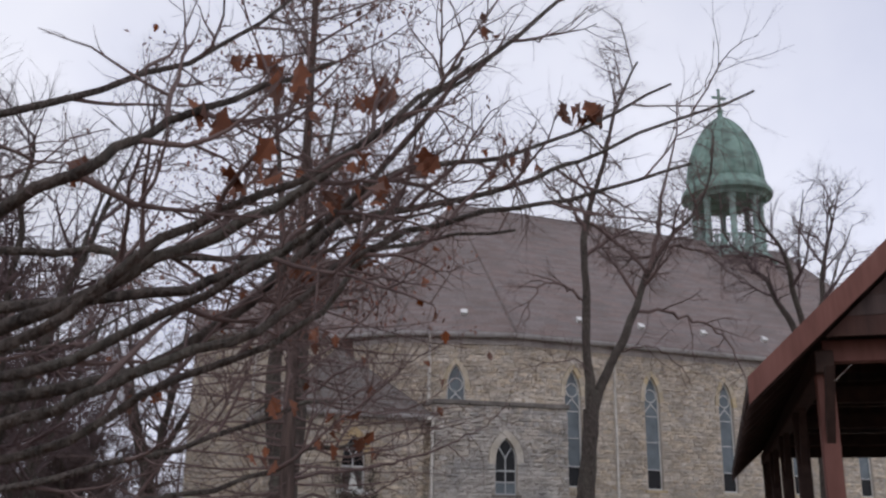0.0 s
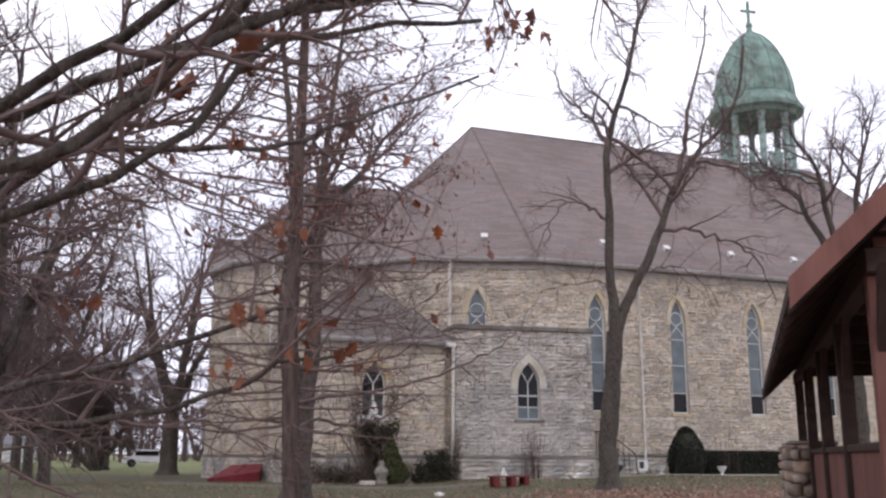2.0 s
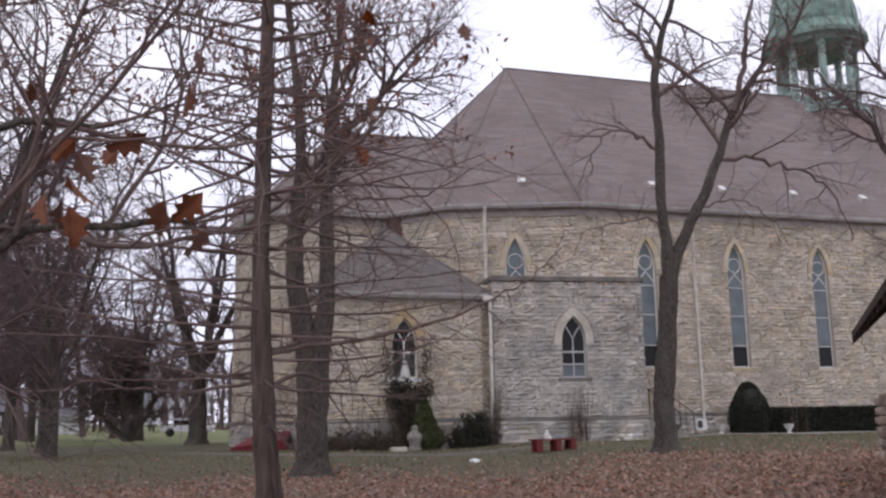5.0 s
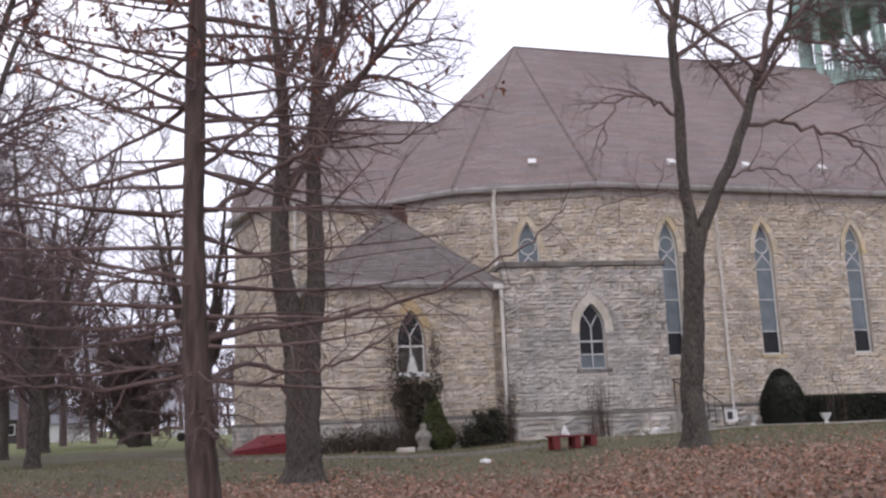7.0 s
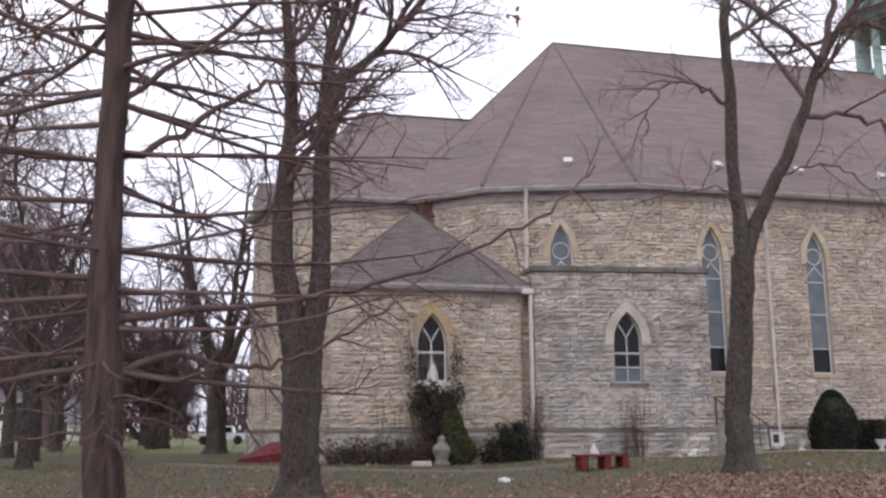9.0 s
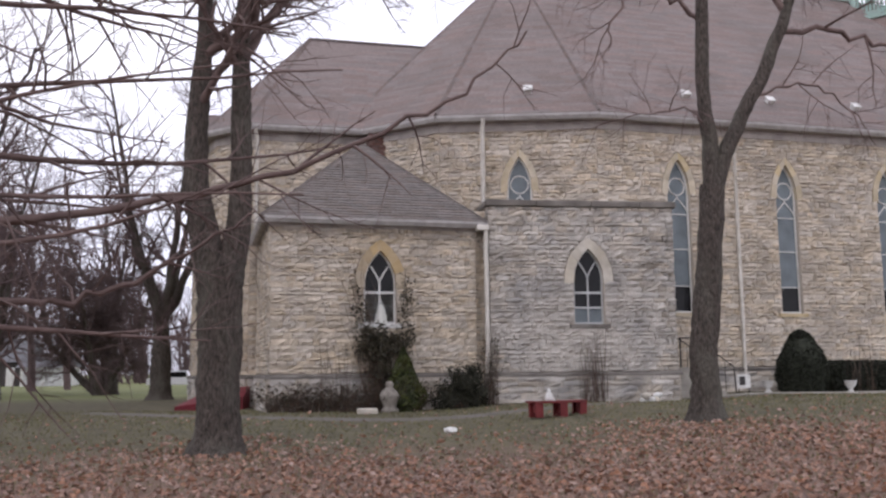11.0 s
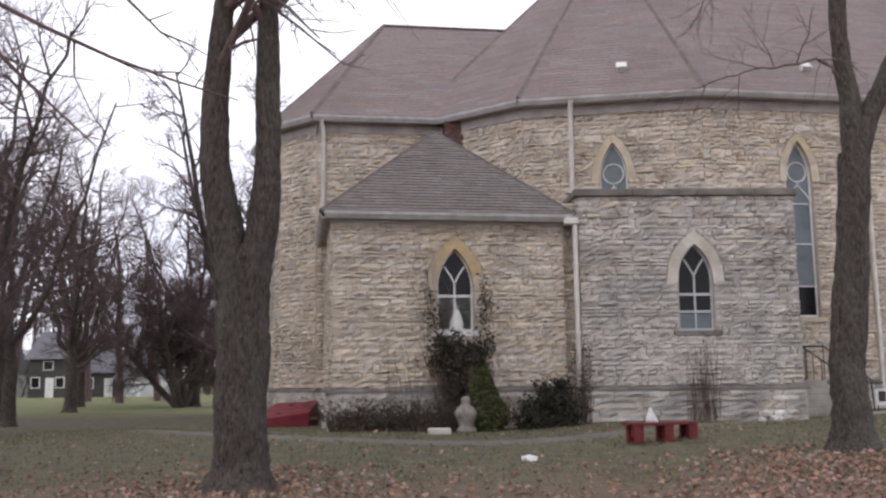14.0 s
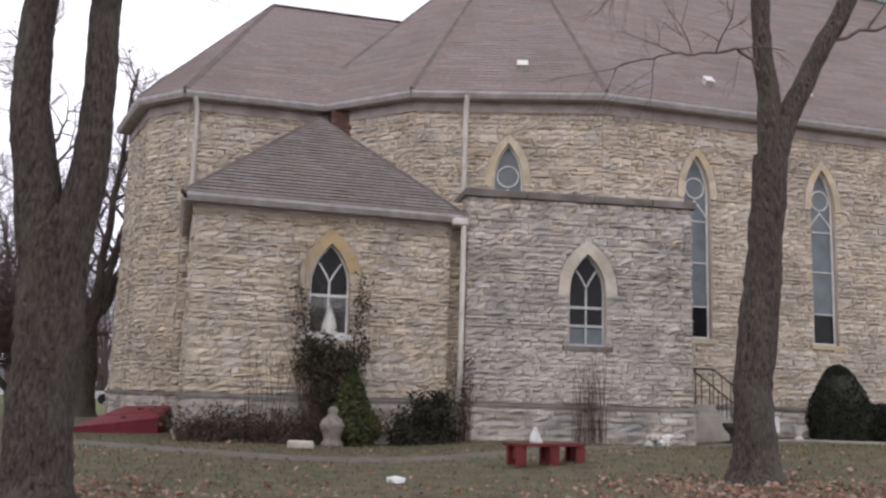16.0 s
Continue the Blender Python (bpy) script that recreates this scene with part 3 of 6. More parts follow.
nave_ops = [op(s, 0.86, 3.08, 7.4, 8.55, 0.24) for s in (3.1, 7.5, 11.9, 16.3, 20.7)]
masonry_wall("nave_wall", f_n, 0.1, 9.5, church, nave_ops, r=sr, plinth=1.1, label="buff limestone nave wall with tall lancets")
# plain far walls that close the body
bm = bmesh.new()
back = [mirror(p) for p in nave_wall_pts[::-1]]
chain = [nave_wall_pts[-1]] + back + [nave_wall_pts[0]]
for a, b in zip(chain, chain[1:]):
    poly_prism(bm, Face(a, b), [(0, -0.3), ((b - a).length, -0.3), ((b - a).length, 9.5), (0, 9.5)], -0.4, 0)
part("rear_wall", bm, STONE, church)


def roof_plane(name, pts, parent, exposure=0.2, r=None, thick=0.1, tabs=0.95, lip=0.006, skin=None):
    """A roof slope: a solid deck with lapped shingle tabs laid in courses on it. pts: eave left, eave right, then the rest, anticlockwise from outside."""
    P = [Vector(p) for p in pts]
    n = (P[1] - P[0]).cross(P[2] - P[0]).normalized()
    bm = bmesh.new()
    a = [bm.verts.new(p - n * 0.012) for p in P]
    b = [bm.verts.new(p - n * thick) for p in P]
    bm.faces.new(a)
    bm.faces.new(b[::-1])
    for k in range(len(P)):
        bm.faces.new((a[k], b[k], b[(k + 1) % len(P)], a[(k + 1) % len(P)]))
    deck = part(name, bm, skin or SHINGLE, parent)
    u = (P[1] - P[0]).normalized()
    v = n.cross(u)
    loc = [((p - P[0]).dot(u), (p - P[0]).dot(v)) for p in P]
    top = max(q[1] for q in loc)

    def span(h):
        xs = []
        for (x0, y0), (x1, y1) in zip(loc, loc[1:] + loc[:1]):
            if (y0 - h) * (y1 - h) < 0 or (y0 == h and y1 != h):
                xs.append(x0 + (x1 - x0) * (h - y0) / (y1 - y0))
        return (min(xs), max(xs)) if len(xs) > 1 else None

    V, Fc = [], []
    h = 0.001
    while h < top - 0.03:
        a0, a1 = span(h), span(min(h + exposure, top - 0.001))
        if not a0 or not a1:
            break
        cuts = [0.0]
        ln = max(a0[1] - a0[0], 0.2)
        x = r.uniform(0.2, tabs)
        while x < ln - 0.1:
            cuts.append(x / ln)
            x += tabs * r.uniform(0.85, 1.15)
        cuts.append(1.0)
        for c0, c1 in zip(cuts, cuts[1:]):
            k = len(V)
            lift = lip + r.uniform(0, lip * 0.6)
            q = []
            for sp, hh, ol in ((a0, h, lift), (a1, min(h + exposure, top), 0.002)):
                for c in (c0 + 0.004 / ln, c1 - 0.004 / ln):
                    q.append(P[0] + u * (sp[0] + (sp[1] - sp[0]) * c) + v * hh + n * ol)
            q += [q[0] - n * (lift + 0.008), q[1] - n * (lift + 0.008)]
            V += [tuple(p) for p in q]
            Fc += [(k, k + 1, k + 3, k + 2), (k + 4, k + 5, k + 1, k)]
        h += exposure
    tagged(raw("shingles", V, Fc, skin or SHINGLE, deck), kind="stuff")
    return deck


def p3(p, z):
    return (p[0], p[1], z)


A3, R3 = p3(APEX, RIDGE), p3(RIDGE_END, RIDGE)
for a, b in zip(ring[:3], ring[1:4]):
    roof_plane("roof", [p3(a, EAVE), p3(b, EAVE), A3], church, r=sr)
roof_plane("roof", [p3(E2, EAVE), p3(E3, EAVE), R3, A3], church, r=sr)
roof_plane("roof", [p3(E3, EAVE), p3(mirror(E3), EAVE), R3], church, 0.6, sr)
bm = bmesh.new()
mr2 = [mirror(p) for p in nave_eave]
for q in ([p3(mr2[4], EAVE), p3(mr2[3], EAVE), A3, R3], [p3(mr2[3], EAVE), p3(mr2[2], EAVE), A3], [p3(mr2[2], EAVE), p3(mr2[1], EAVE), A3], [p3(mr2[1], EAVE), p3(mr2[0], EAVE), A3], [p3(mr2[0], EAVE), p3(nave_eave[0], EAVE), A3]):
    bm.faces.new([bm.verts.new(p) for p in q])
part("roof", bm, SHINGLE, church)


def cap_line(name, a, b, parent, w=0.14, skin=None):
    """Lapped caps over a hip or ridge."""
    a, b = Vector(a), Vector(b)
    d = (b - a).normalized()
    side = d.cross(Vector((0, 0, 1))).normalized()
    up = side.cross(d)
    V, Fc = [], []
    L = (b - a).length
    s = 0.0
    while s < L - 0.02:
        e = min(s + 0.3, L)
        k = len(V)
        for q, l in ((s, 0.045), (e, 0.03)):
            c = a + d * q
            V += [tuple(c + side * w - up * 0.055), tuple(c + up * l), tuple(c - side * w - up * 0.055)]
        Fc += [(k, k + 3, k + 4, k + 1), (k + 1, k + 4, k + 5, k + 2), (k, k + 1, k + 2)]
        s = e
    tagged(raw(name, V, Fc, skin or SHINGLE, parent), kind="stuff")


for q in nave_eave[1:4]:
    cap_line("hip_cap", p3(q, EAVE + 0.05), A3, church, 0.1, HIPMID)
cap_line("ridge_cap", A3, R3, church)
cap_line("hip_cap", p3(E3, EAVE), R3, church)


def eaves(pts, z, parent, over=0.5, frieze=0.32):
    """Cornice board, soffit and gutter along a run of eave points."""
    inner = offset_line(pts, over)
    g_in = offset_line(pts, 0.12)
    for k in range(len(pts) - 1):
        f = Face(inner[k], inner[k + 1])
        fo = Face(g_in[k], g_in[k + 1])
        bm = bmesh.new()
        poly_prism(bm, f, [(-0.02, z - 0.2 - frieze), (f.length + 0.02, z - 0.2 - frieze), (f.length + 0.02, z - 0.2), (-0.02, z - 0.2)], -0.05, 0.1)
        part("frieze_board", bm, FASCIA, parent)
        bm = bmesh.new()
        va = [bm.verts.new(p3(q, z - 0.2)) for q in (inner[k], inner[k + 1], g_in[k + 1], g_in[k])]
        vb = [bm.verts.new(p3(q, z - 0.1)) for q in (inner[k], inner[k + 1], g_in[k + 1], g_in[k])]
        bm.faces.new(va[::-1])
        bm.faces.new(vb)
        for j in range(4):
            bm.faces.new((va[j], va[(j + 1) % 4], vb[(j + 1) % 4], vb[j]))
        part("soffit", bm, FASCIA, parent)
        bm = bmesh.new()
        prof = [(0.0, -0.22), (0.07, -0.22), (0.14, -0.1), (0.14, -0.02), (0.12, -0.02), (0.11, -0.09), (0.05, -0.17), (0.0, -0.17)]
        L = fo.length
        va = [bm.verts.new(fo.w(-0.01, o, z + q)) for o, q in prof]
        vb = [bm.verts.new(fo.w(L + 0.01, o, z + q)) for o, q in prof]
        bm.faces.new(va)
        bm.faces.new(vb[::-1])
        for j in range(8):
            bm.faces.new((va[j], va[(j + 1) % 8], vb[(j + 1) % 8], vb[j]))
        part("gutter", bm, GUTTER, parent)


eaves(nave_eave, EAVE, church)

# chancel behind the sacristy
ch_eave = [Vector((-10.7, 9.2)), Vector((-9.45, 5.65)), Vector((-7.87, 4.3)), Vector((-2.6, 4.85))]
ch_wall = offset_line(ch_eave, 0.5)
for k in range(3):
    masonry_wall("chancel_wall", Face(ch_wall[k], ch_wall[k + 1]), 0, 9.5, church, r=sr, plinth=1.1)
C_AP, C_RT = (-5.7, 9.55, 15.1), (0.5, 10.25, 15.1)
for a, b in zip(ch_eave[:2], ch_eave[1:3]):
    roof_plane("chancel_roof", [p3(a, EAVE), p3(b, EAVE), C_AP], church, r=sr)
roof_plane("chancel_roof", [p3(ch_eave[2], EAVE), p3(ch_eave[3], EAVE), C_RT, C_AP], church, r=sr)
bm = bmesh.new()
for q in ([(-10.7, 9.2, EAVE), C_AP, (-9.5, 14.0, EAVE)], [(-9.5, 14.0, EAVE), C_AP, C_RT, (0, 15, EAVE)]):
    bm.faces.new([bm.verts.new(p) for p in q])
part("chancel_roof", bm, SHINGLE, church)
for q in ch_eave[1:3]:
    cap_line("hip_cap", p3(q, EAVE + 0.05), C_AP, church, 0.1, HIPMID)
cap_line("ridge_cap", C_AP, C_RT, church)
eaves(ch_eave, EAVE, church)
# rear wing seen past the chancel
f_w = Face((-10.35, 12.2), (-7.5, 12.6))
masonry_wall("rear_wing_wall", f_w, 0, 10.9, church, r=sr)
bm = boxes(((-10.3, 12.7, -0.3), (-6, 20, 10.9)))
part("rear_wing_wall", bm, STONE, church)
bm = bmesh.new()
lo = [(-10.7, 11.8), (-7.0, 12.2), (-6, 20), (-10.7, 20)]
hi = [(-10.45, 12.6), (-7.0, 13.0), (-6, 20), (-10.45, 20)]
va = [bm.verts.new(p3(q, 11.2)) for q in lo]
vb = [bm.verts.new(p3(q, 12.55)) for q in hi]
bm.faces.new(va[::-1])
bm.faces.new(vb)
for j in range(4):
    bm.faces.new((va[j], va[(j + 1) % 4], vb[(j + 1) % 4], vb[j]))
part("rear_wing_roof", bm, SHINGLE, church)
part("frieze_board", boxes(((-10.62, 11.9, 10.85), (-7, 12.15, 11.2))), FASCIA, church)

# sacristy
s_l, s_r = Vector((-6.7, -0.57)), Vector((-0.4, 0.24))
f_s = Face(s_l, s_r)
sback = s_l + Vector((-f_s.d.y, f_s.d.x)) * 5.2
masonry_wall("sacristy_wall", f_s, 0, 5.6, church, [op(3.3, 1.0, 2.6, 3.8, 4.84, 0.3)], STONE, sr, plinth=1.12, style="sacristy", label="limestone sacristy wall")
masonry_wall("sacristy_wall", Face(sback, s_l), 0, 5.6, church, r=sr, plinth=1.12)
f_gap = Face((-0.5, 0.45), (0.05, 0.5))
masonry_wall("link_wall", f_gap, 0, 6.2, church, r=sr)
SE = 5.78
el, er = f_s.w(-0.35, 0.38, SE), f_s.w(f_s.length + 0.3, 0.38, SE)
lb = (sback.x - 0.35, sback.y, SE)
rb = (0.1, 3.4, SE)
S_AP = (-3.88, 2.88, 8.97)
roof_plane("sacristy_roof", [el, er, S_AP], church, 0.155, sr, tabs=0.45, lip=0.02, skin=SHINGLEGREY)
roof_plane("sacristy_roof", [er, rb, S_AP], church, 0.155, sr, tabs=0.45, lip=0.02, skin=SHINGLEGREY)
roof_plane("sacristy_roof", [lb, el, S_AP], church, 0.155, sr, tabs=0.45, lip=0.02, skin=SHINGLEGREY)
cap_line("hip_cap", el, S_AP, church, 0.1, HIPCAP)
cap_line("hip_cap", er, S_AP, church, 0.1, HIPCAP)
eaves([Vector(lb[:2]), Vector(el[:2]), Vector(er[:2])], SE + 0.02, church, 0.36, 0.1)

# flat-roofed annex
f_an = Face((0, 0), (6.0, 0))
masonry_wall("annex_wall", f_an, 0, 6.3, church, [op(3.18, 0.98, 2.57, 3.98, 4.96, 0.31)], GREYSTONE, sr, plinth=1.1, pieces=300, style="annex", label="grey weathered limestone annex wall")
masonry_wall("annex_wall", Face((0, 3.2), (0, 0)), 0, 6.3, church, stone=GREYSTONE, r=sr, plinth=1.1)
masonry_wall("annex_wall", Face((6.0, 0), (6.0, 3.0)), 0, 6.3, church, stone=GREYSTONE, r=sr)
for lo, hi in (((-0.12, -0.14, 6.3), (1.5, 0.42, 6.5)), ((1.51, -0.14, 6.3), (3.3, 0.42, 6.5)), ((3.31, -0.14, 6.3), (4.9, 0.42, 6.5)), ((4.91, -0.14, 6.3), (6.12, 0.42, 6.5)), ((-0.14, 0.43, 6.3), (0.4, 3.2, 6.49)), ((5.6, 0.43, 6.3), (6.13, 3.0, 6.49))):
    part("coping", boxes((lo, hi), bevel=0.02), COPING, church, "dark weathered parapet coping")
part("annex_roof", boxes(((0.4, 0.4, 6.05), (5.8, 3.4, 6.15))), COPING, church)
part("scupper_stone", boxes(((2.05, -0.05, 5.93), (2.85, 0.02, 6.04)), bevel=0.02), GREYDRESSED, church)

# near-black floors stand in for the dark of the rooms behind the windows
part("blackened_interior_floor", boxes(((-6.3, 0.5, 0.0), (0.0, 3.5, 0.1)), ((0.45, 0.6, 0.0), (5.7, 2.0, 0.1)), ((-1, 5, 0.0), (30, 20, 0.1))), DARKIN, church)
part("altar_cloth", lathe([(0.24, 0), (0.2, 0.3), (0.13, 0.55), (0.06, 0.75), (0.02, 0.85)], 10, (-3.4, 0.1, 2.55)), CURTAIN, church, "white cloth gathered to a point behind the glass")

# chimney between the bodies
bm = bmesh.new()
f_c = Face((-3.5, 4.55), (-2.85, 4.63))
z = 7.5
while z < 9.75:
    s = -0.1 if int(z * 13) % 2 else 0.0
    while s < 0.64:
        poly_prism(bm, f_c, [(max(s, 0), z), (min(s + 0.2, 0.65), z), (min(s + 0.2, 0.65), z + 0.065), (max(s, 0), z + 0.065)], -0.6, 0.0)
        s += 0.212
    z += 0.077
part("chimney", bm, BRICK, church, "old red brick chimney stack")


def downspout(pts, parent, r=0.07):
    d = pipe("downspout", pts, r, PIPE, parent, 8)
    for (x, y, z), (x2, y2, z2) in zip(pts, pts[1:]):
        k = z - 0.9
        while k > z2 + 0.3 and abs(x - x2) < 0.3:
            t = (z - k) / max(z - z2, 0.01)
            cx, cy = x + (x2 - x) * t, y + (y2 - y) * t
            part("bracket", boxes(((cx - 0.075, cy - 0.075, k), (cx + 0.075, cy + 0.075, k + 0.05))), PIPE, d)
            k -= 1.9


downspout([(0.3, 2.35, 9.8), (0.3, 2.5, 9.45), (0.3, 2.55, 6.5)], church)
downspout([(-0.35, -0.1, 5.68), (-0.12, -0.1, 5.55), (-0.12, -0.1, 5.3), (-0.1, -0.02, 0.05)], church)
part("hopper", boxes(((-0.42, -0.2, 5.5), (-0.02, 0.05, 5.68)), bevel=0.03), PIPE, church)
q = f_n.w(5.35, 0.1, 0)
downspout([(q[0], q[1] - 0.3, 9.8), (q[0], q[1], 9.4), (q[0], q[1], 0.75), (q[0] + 0.08, q[1] - 0.22, 0.5)], church)
downspout([(-7.55, 4.35, 9.8), (-7.5, 4.6, 9.45), (-7.5, 4.62, 5.9)], church)

# white vents low on the roof


def vent(base, slope_n, parent):
    m = Matrix.Translation(base) @ slope_n.to_track_quat("Z", "Y").to_matrix().to_4x4()
    part("roof_vent", boxes(((-0.13, -0.13, -0.05), (0.13, 0.13, 0.16)), ((-0.17, -0.17, 0.16), (0.17, 0.17, 0.2)), m=m, bevel=0.015), WHITE, parent, "small white roof vent")


def on_plane(pa, pb, pc, s, h):
    """A place on a slope, s metres along its eave and h metres up it."""
    a, b, c = Vector(pa), Vector(pb), Vector(pc)
    u = (b - a).normalized()
    n = u.cross(c - a).normalized()
    return a + u * s + n.cross(u) * h, n


nave_slope = (p3(E2, EAVE), p3(E3, EAVE), R3)
for pl, s, h in (((p3(nave_eave[2], EAVE), p3(E2, EAVE), A3), 3.25, 1.45), (nave_slope, 3.95, 1.55), (nave_slope, 7.5, 1.55), (nave_slope, 11.3, 1.55), (nave_slope, 15.2, 1.55)):
    vent(*on_plane(*pl, s, h), church)

# cupola
CX, CY = 23.3, 13.85
cup = (CX, CY, 0)
part("cupola_base", lathe([(2.6, 18.0), (2.95, 18.05), (2.95, 18.25), (2.45, 18.3), (2.45, 18.6), (2.3, 18.6)], 8, cup, math.pi / 8), COPPERLIGHT, church, "pale green copper cupola ledge")
part("cupola_skirt", lathe([(5.0, 14.6), (3.8, 16.2), (3.1, 17.4), (2.8, 18.05), (2.2, 18.06)], 8, cup, math.pi / 8), SHINGLE, church, "shingled skirt below the cupola")
for k in range(8):
    a = math.pi / 8 + k * math.pi / 4
    x, y = CX + 2.14 * math.cos(a), CY + 2.14 * math.sin(a)
    part("column", lathe([(0.3, 18.5), (0.3, 18.75), (0.22, 18.85), (0.2, 22.1), (0.28, 22.25), (0.32, 22.5)], 10, (x, y, 0)), COPPERLIGHT, church, "pale green cupola column", True)
    b = a + math.pi / 4
    x2, y2 = CX + 2.14 * math.cos(b), CY + 2.14 * math.sin(b)
    f = Face((x, y), (x2, y2))
    bm = bmesh.new()
    poly_prism(bm, f, [(0.3, 19.65), (f.length - 0.3, 19.65), (f.length - 0.3, 19.78), (0.3, 19.78)], -0.06, 0.06)
    for j in range(6):
        s = 0.38 + j * (f.length - 0.76) / 5
        poly_prism(bm, f, [(s - 0.05, 18.6), (s + 0.05, 18.6), (s + 0.05, 19.65), (s - 0.05, 19.65)], -0.04, 0.04)
    part("balustrade", bm, COPPERLIGHT, church)
part("cornice", lathe([(1.96, 22.35), (2.54, 22.4), (2.67, 22.6), (2.98, 22.75), (3.0, 23.0), (2.76, 23.35), (2.62, 23.7), (2.4, 23.72)], 24, cup), COPPER, church)
dome_prof = [(2.47, 23.6), (2.5, 24.0), (2.42, 24.9), (2.22, 25.8), (1.88, 26.75), (1.42, 27.55), (0.89, 28.2), (0.4, 28.6), (0.2, 28.85), (0.13, 29.2)]
part("dome", lathe(dome_prof, 32, cup), COPPER, church, "ribbed verdigris copper dome", True)
for k in range(12):
    a = k * math.pi / 6
    pipe("dome_rib", [(CX + (r + 0.02) * math.cos(a), CY + (r + 0.02) * math.sin(a), z) for r, z in dome_prof[:-2]], 0.06, COPPER, church, 5)
part("cross", boxes(((CX - 0.09, CY - 0.07, 29.1), (CX + 0.09, CY + 0.07, 31.0)), ((CX - 0.55, CY - 0.06, 30.2), (CX + 0.55, CY + 0.06, 30.38)), bevel=0.02), COPPER, church, "green metal cross")
part("cross_ball", lathe([(0.02, 29.0), (0.2, 29.12), (0.24, 29.25), (0.2, 29.4), (0.02, 29.5)], 10, cup), COPPER, church, "", True)

# ---- trees ----
def unit(a):
    return a / (np.linalg.norm(a, axis=-1, keepdims=True) + 1e-9)


def extend(out, r, p, d, L, rad, lvl, spec, tip=0.3):
    """A batch of wandering tapered branches from places p along d, with their children."""
    n = spec["n"][lvl]
    p, d = np.array(p, float), unit(np.array(d, float))
    pts, st = [p], (L / n)[:, None]
    for k in range(n):
        d = unit(d + r.normal(0, spec["wander"][lvl], d.shape) + np.array([0, 0, spec["lift"][lvl]]))
        p = p + d * st
        pts.append(p)
    pts = np.stack(pts, 1)
    radii = rad[:, None] * (1 - (1 - tip) * np.linspace(0, 1, n + 1))[None]
    out.append((pts, radii, spec["sides"][lvl], lvl))
    branch(out, r, pts, radii, lvl, spec)


def grow(out, r, p, d, L, rad, lvl, spec, tip=0.3):
    extend(out, r, [p], [d], np.array([L]), np.array([rad]), lvl, spec, tip)


def branch(out, r, pts, radii, lvl, spec, L=0):
    """Children along one branch (k, 3) or along a stack of them (m, k, 3)."""
    if lvl + 1 >= len(spec["count"]) or not spec["count"][lvl]:
        return
    if pts.ndim == 2:
        pts, radii = pts[None], radii[None]
    M, K = pts.shape[:2]
    m = spec["count"][lvl]
    f = spec["from"][lvl] + (1 - spec["from"][lvl]) * (np.arange(m)[None] + r.uniform(0, 1, (M, m))) / m
    g = f * (K - 1)
    i = np.clip(g.astype(int), 0, K - 2)
    row = np.arange(M)[:, None]
    a0, a1 = pts[row, i], pts[row, i + 1]
    q = a0 + (a1 - a0) * (g - i)[..., None]
    a = unit(a1 - a0)
    s = r.normal(size=a.shape)
    s = unit(s - a * (s * a).sum(-1, keepdims=True))
    ang = np.radians(r.uniform(*spec["angle"][lvl], size=(M, m)))[..., None]
    d = a * np.cos(ang) + s * np.sin(ang)
    ln = spec["length"][lvl] * r.uniform(0.55, 1.15, (M, m)) * (1 - 0.45 * f)
    rr = np.minimum(radii[row, i] * 0.7, spec["rad"][lvl] * r.uniform(0.7, 1.2, (M, m)))
    extend(out, r, q.reshape(-1, 3), d.reshape(-1, 3), ln.ravel(), rr.ravel(), lvl + 1, spec, 0.25)


def limb(pts, r0, r1, sub=3, r=None, jit=0.03):
    """A main limb through a few control places, softly curved."""
    P = np.array(pts, float)
    n = len(P)
    t = np.linspace(0, n - 1, (n - 1) * sub + 1)
    out = []
    for v in t:
        i = min(int(v), n - 2)
        u = v - i
        p0, p1, p2, p3_ = P[max(i - 1, 0)], P[i], P[i + 1], P[min(i + 2, n - 1)]
        out.append(0.5 * (2 * p1 + (p2 - p0) * u + (2 * p0 - 5 * p1 + 4 * p2 - p3_) * u * u + (3 * p1 - p0 - 3 * p2 + p3_) * u ** 3))
    out = np.array(out)
    if r is not None:
        out[1:-1] += r.normal(0, jit, out[1:-1].shape)
    return out, np.linspace(r0, r1, len(out))


def bark_tube(pts, rad, n=22, step=0.1, rough=0.05, seed=0):
    """A trunk or bough with ridged, lumpy bark: its line resampled and its skin pushed in and out."""
    r = np.random.default_rng(seed)
    P, R = np.asarray(pts, float), np.asarray(rad, float)
    s = np.concatenate([[0], np.cumsum(np.linalg.norm(np.diff(P, axis=0), axis=1))])
    t = np.linspace(0, s[-1], max(int(s[-1] / step), 4))
    Q = np.stack([np.interp(t, s, P[:, k]) for k in range(3)], 1)
    for _ in range(2):
        Q[1:-1] = 0.5 * Q[1:-1] + 0.25 * (Q[:-2] + Q[2:])
    q = np.interp(t, s, R)
    V, F = tube_arrays([(Q, q, n)])
    th = np.tile(2 * np.pi * np.arange(n) / n, len(t))
    z = np.repeat(t, n)
    f = r.uniform(0, 6.28, 6)
    k = 0.55 * rough * np.sin(7 * th + 1.1 * np.sin(1.3 * z + f[0]) + f[1]) + 0.4 * rough * np.sin(11 * th - 0.9 * z + f[2])
    k += 0.8 * rough * np.sin(2 * th + 2.1 * z + f[3]) + 0.6 * rough * np.sin(5.3 * z + th + f[4]) + r.normal(0, 0.75 * rough, len(th))
    c = np.repeat(Q, n, 0)
    return c + (V - c) * (1 + k)[:, None], F


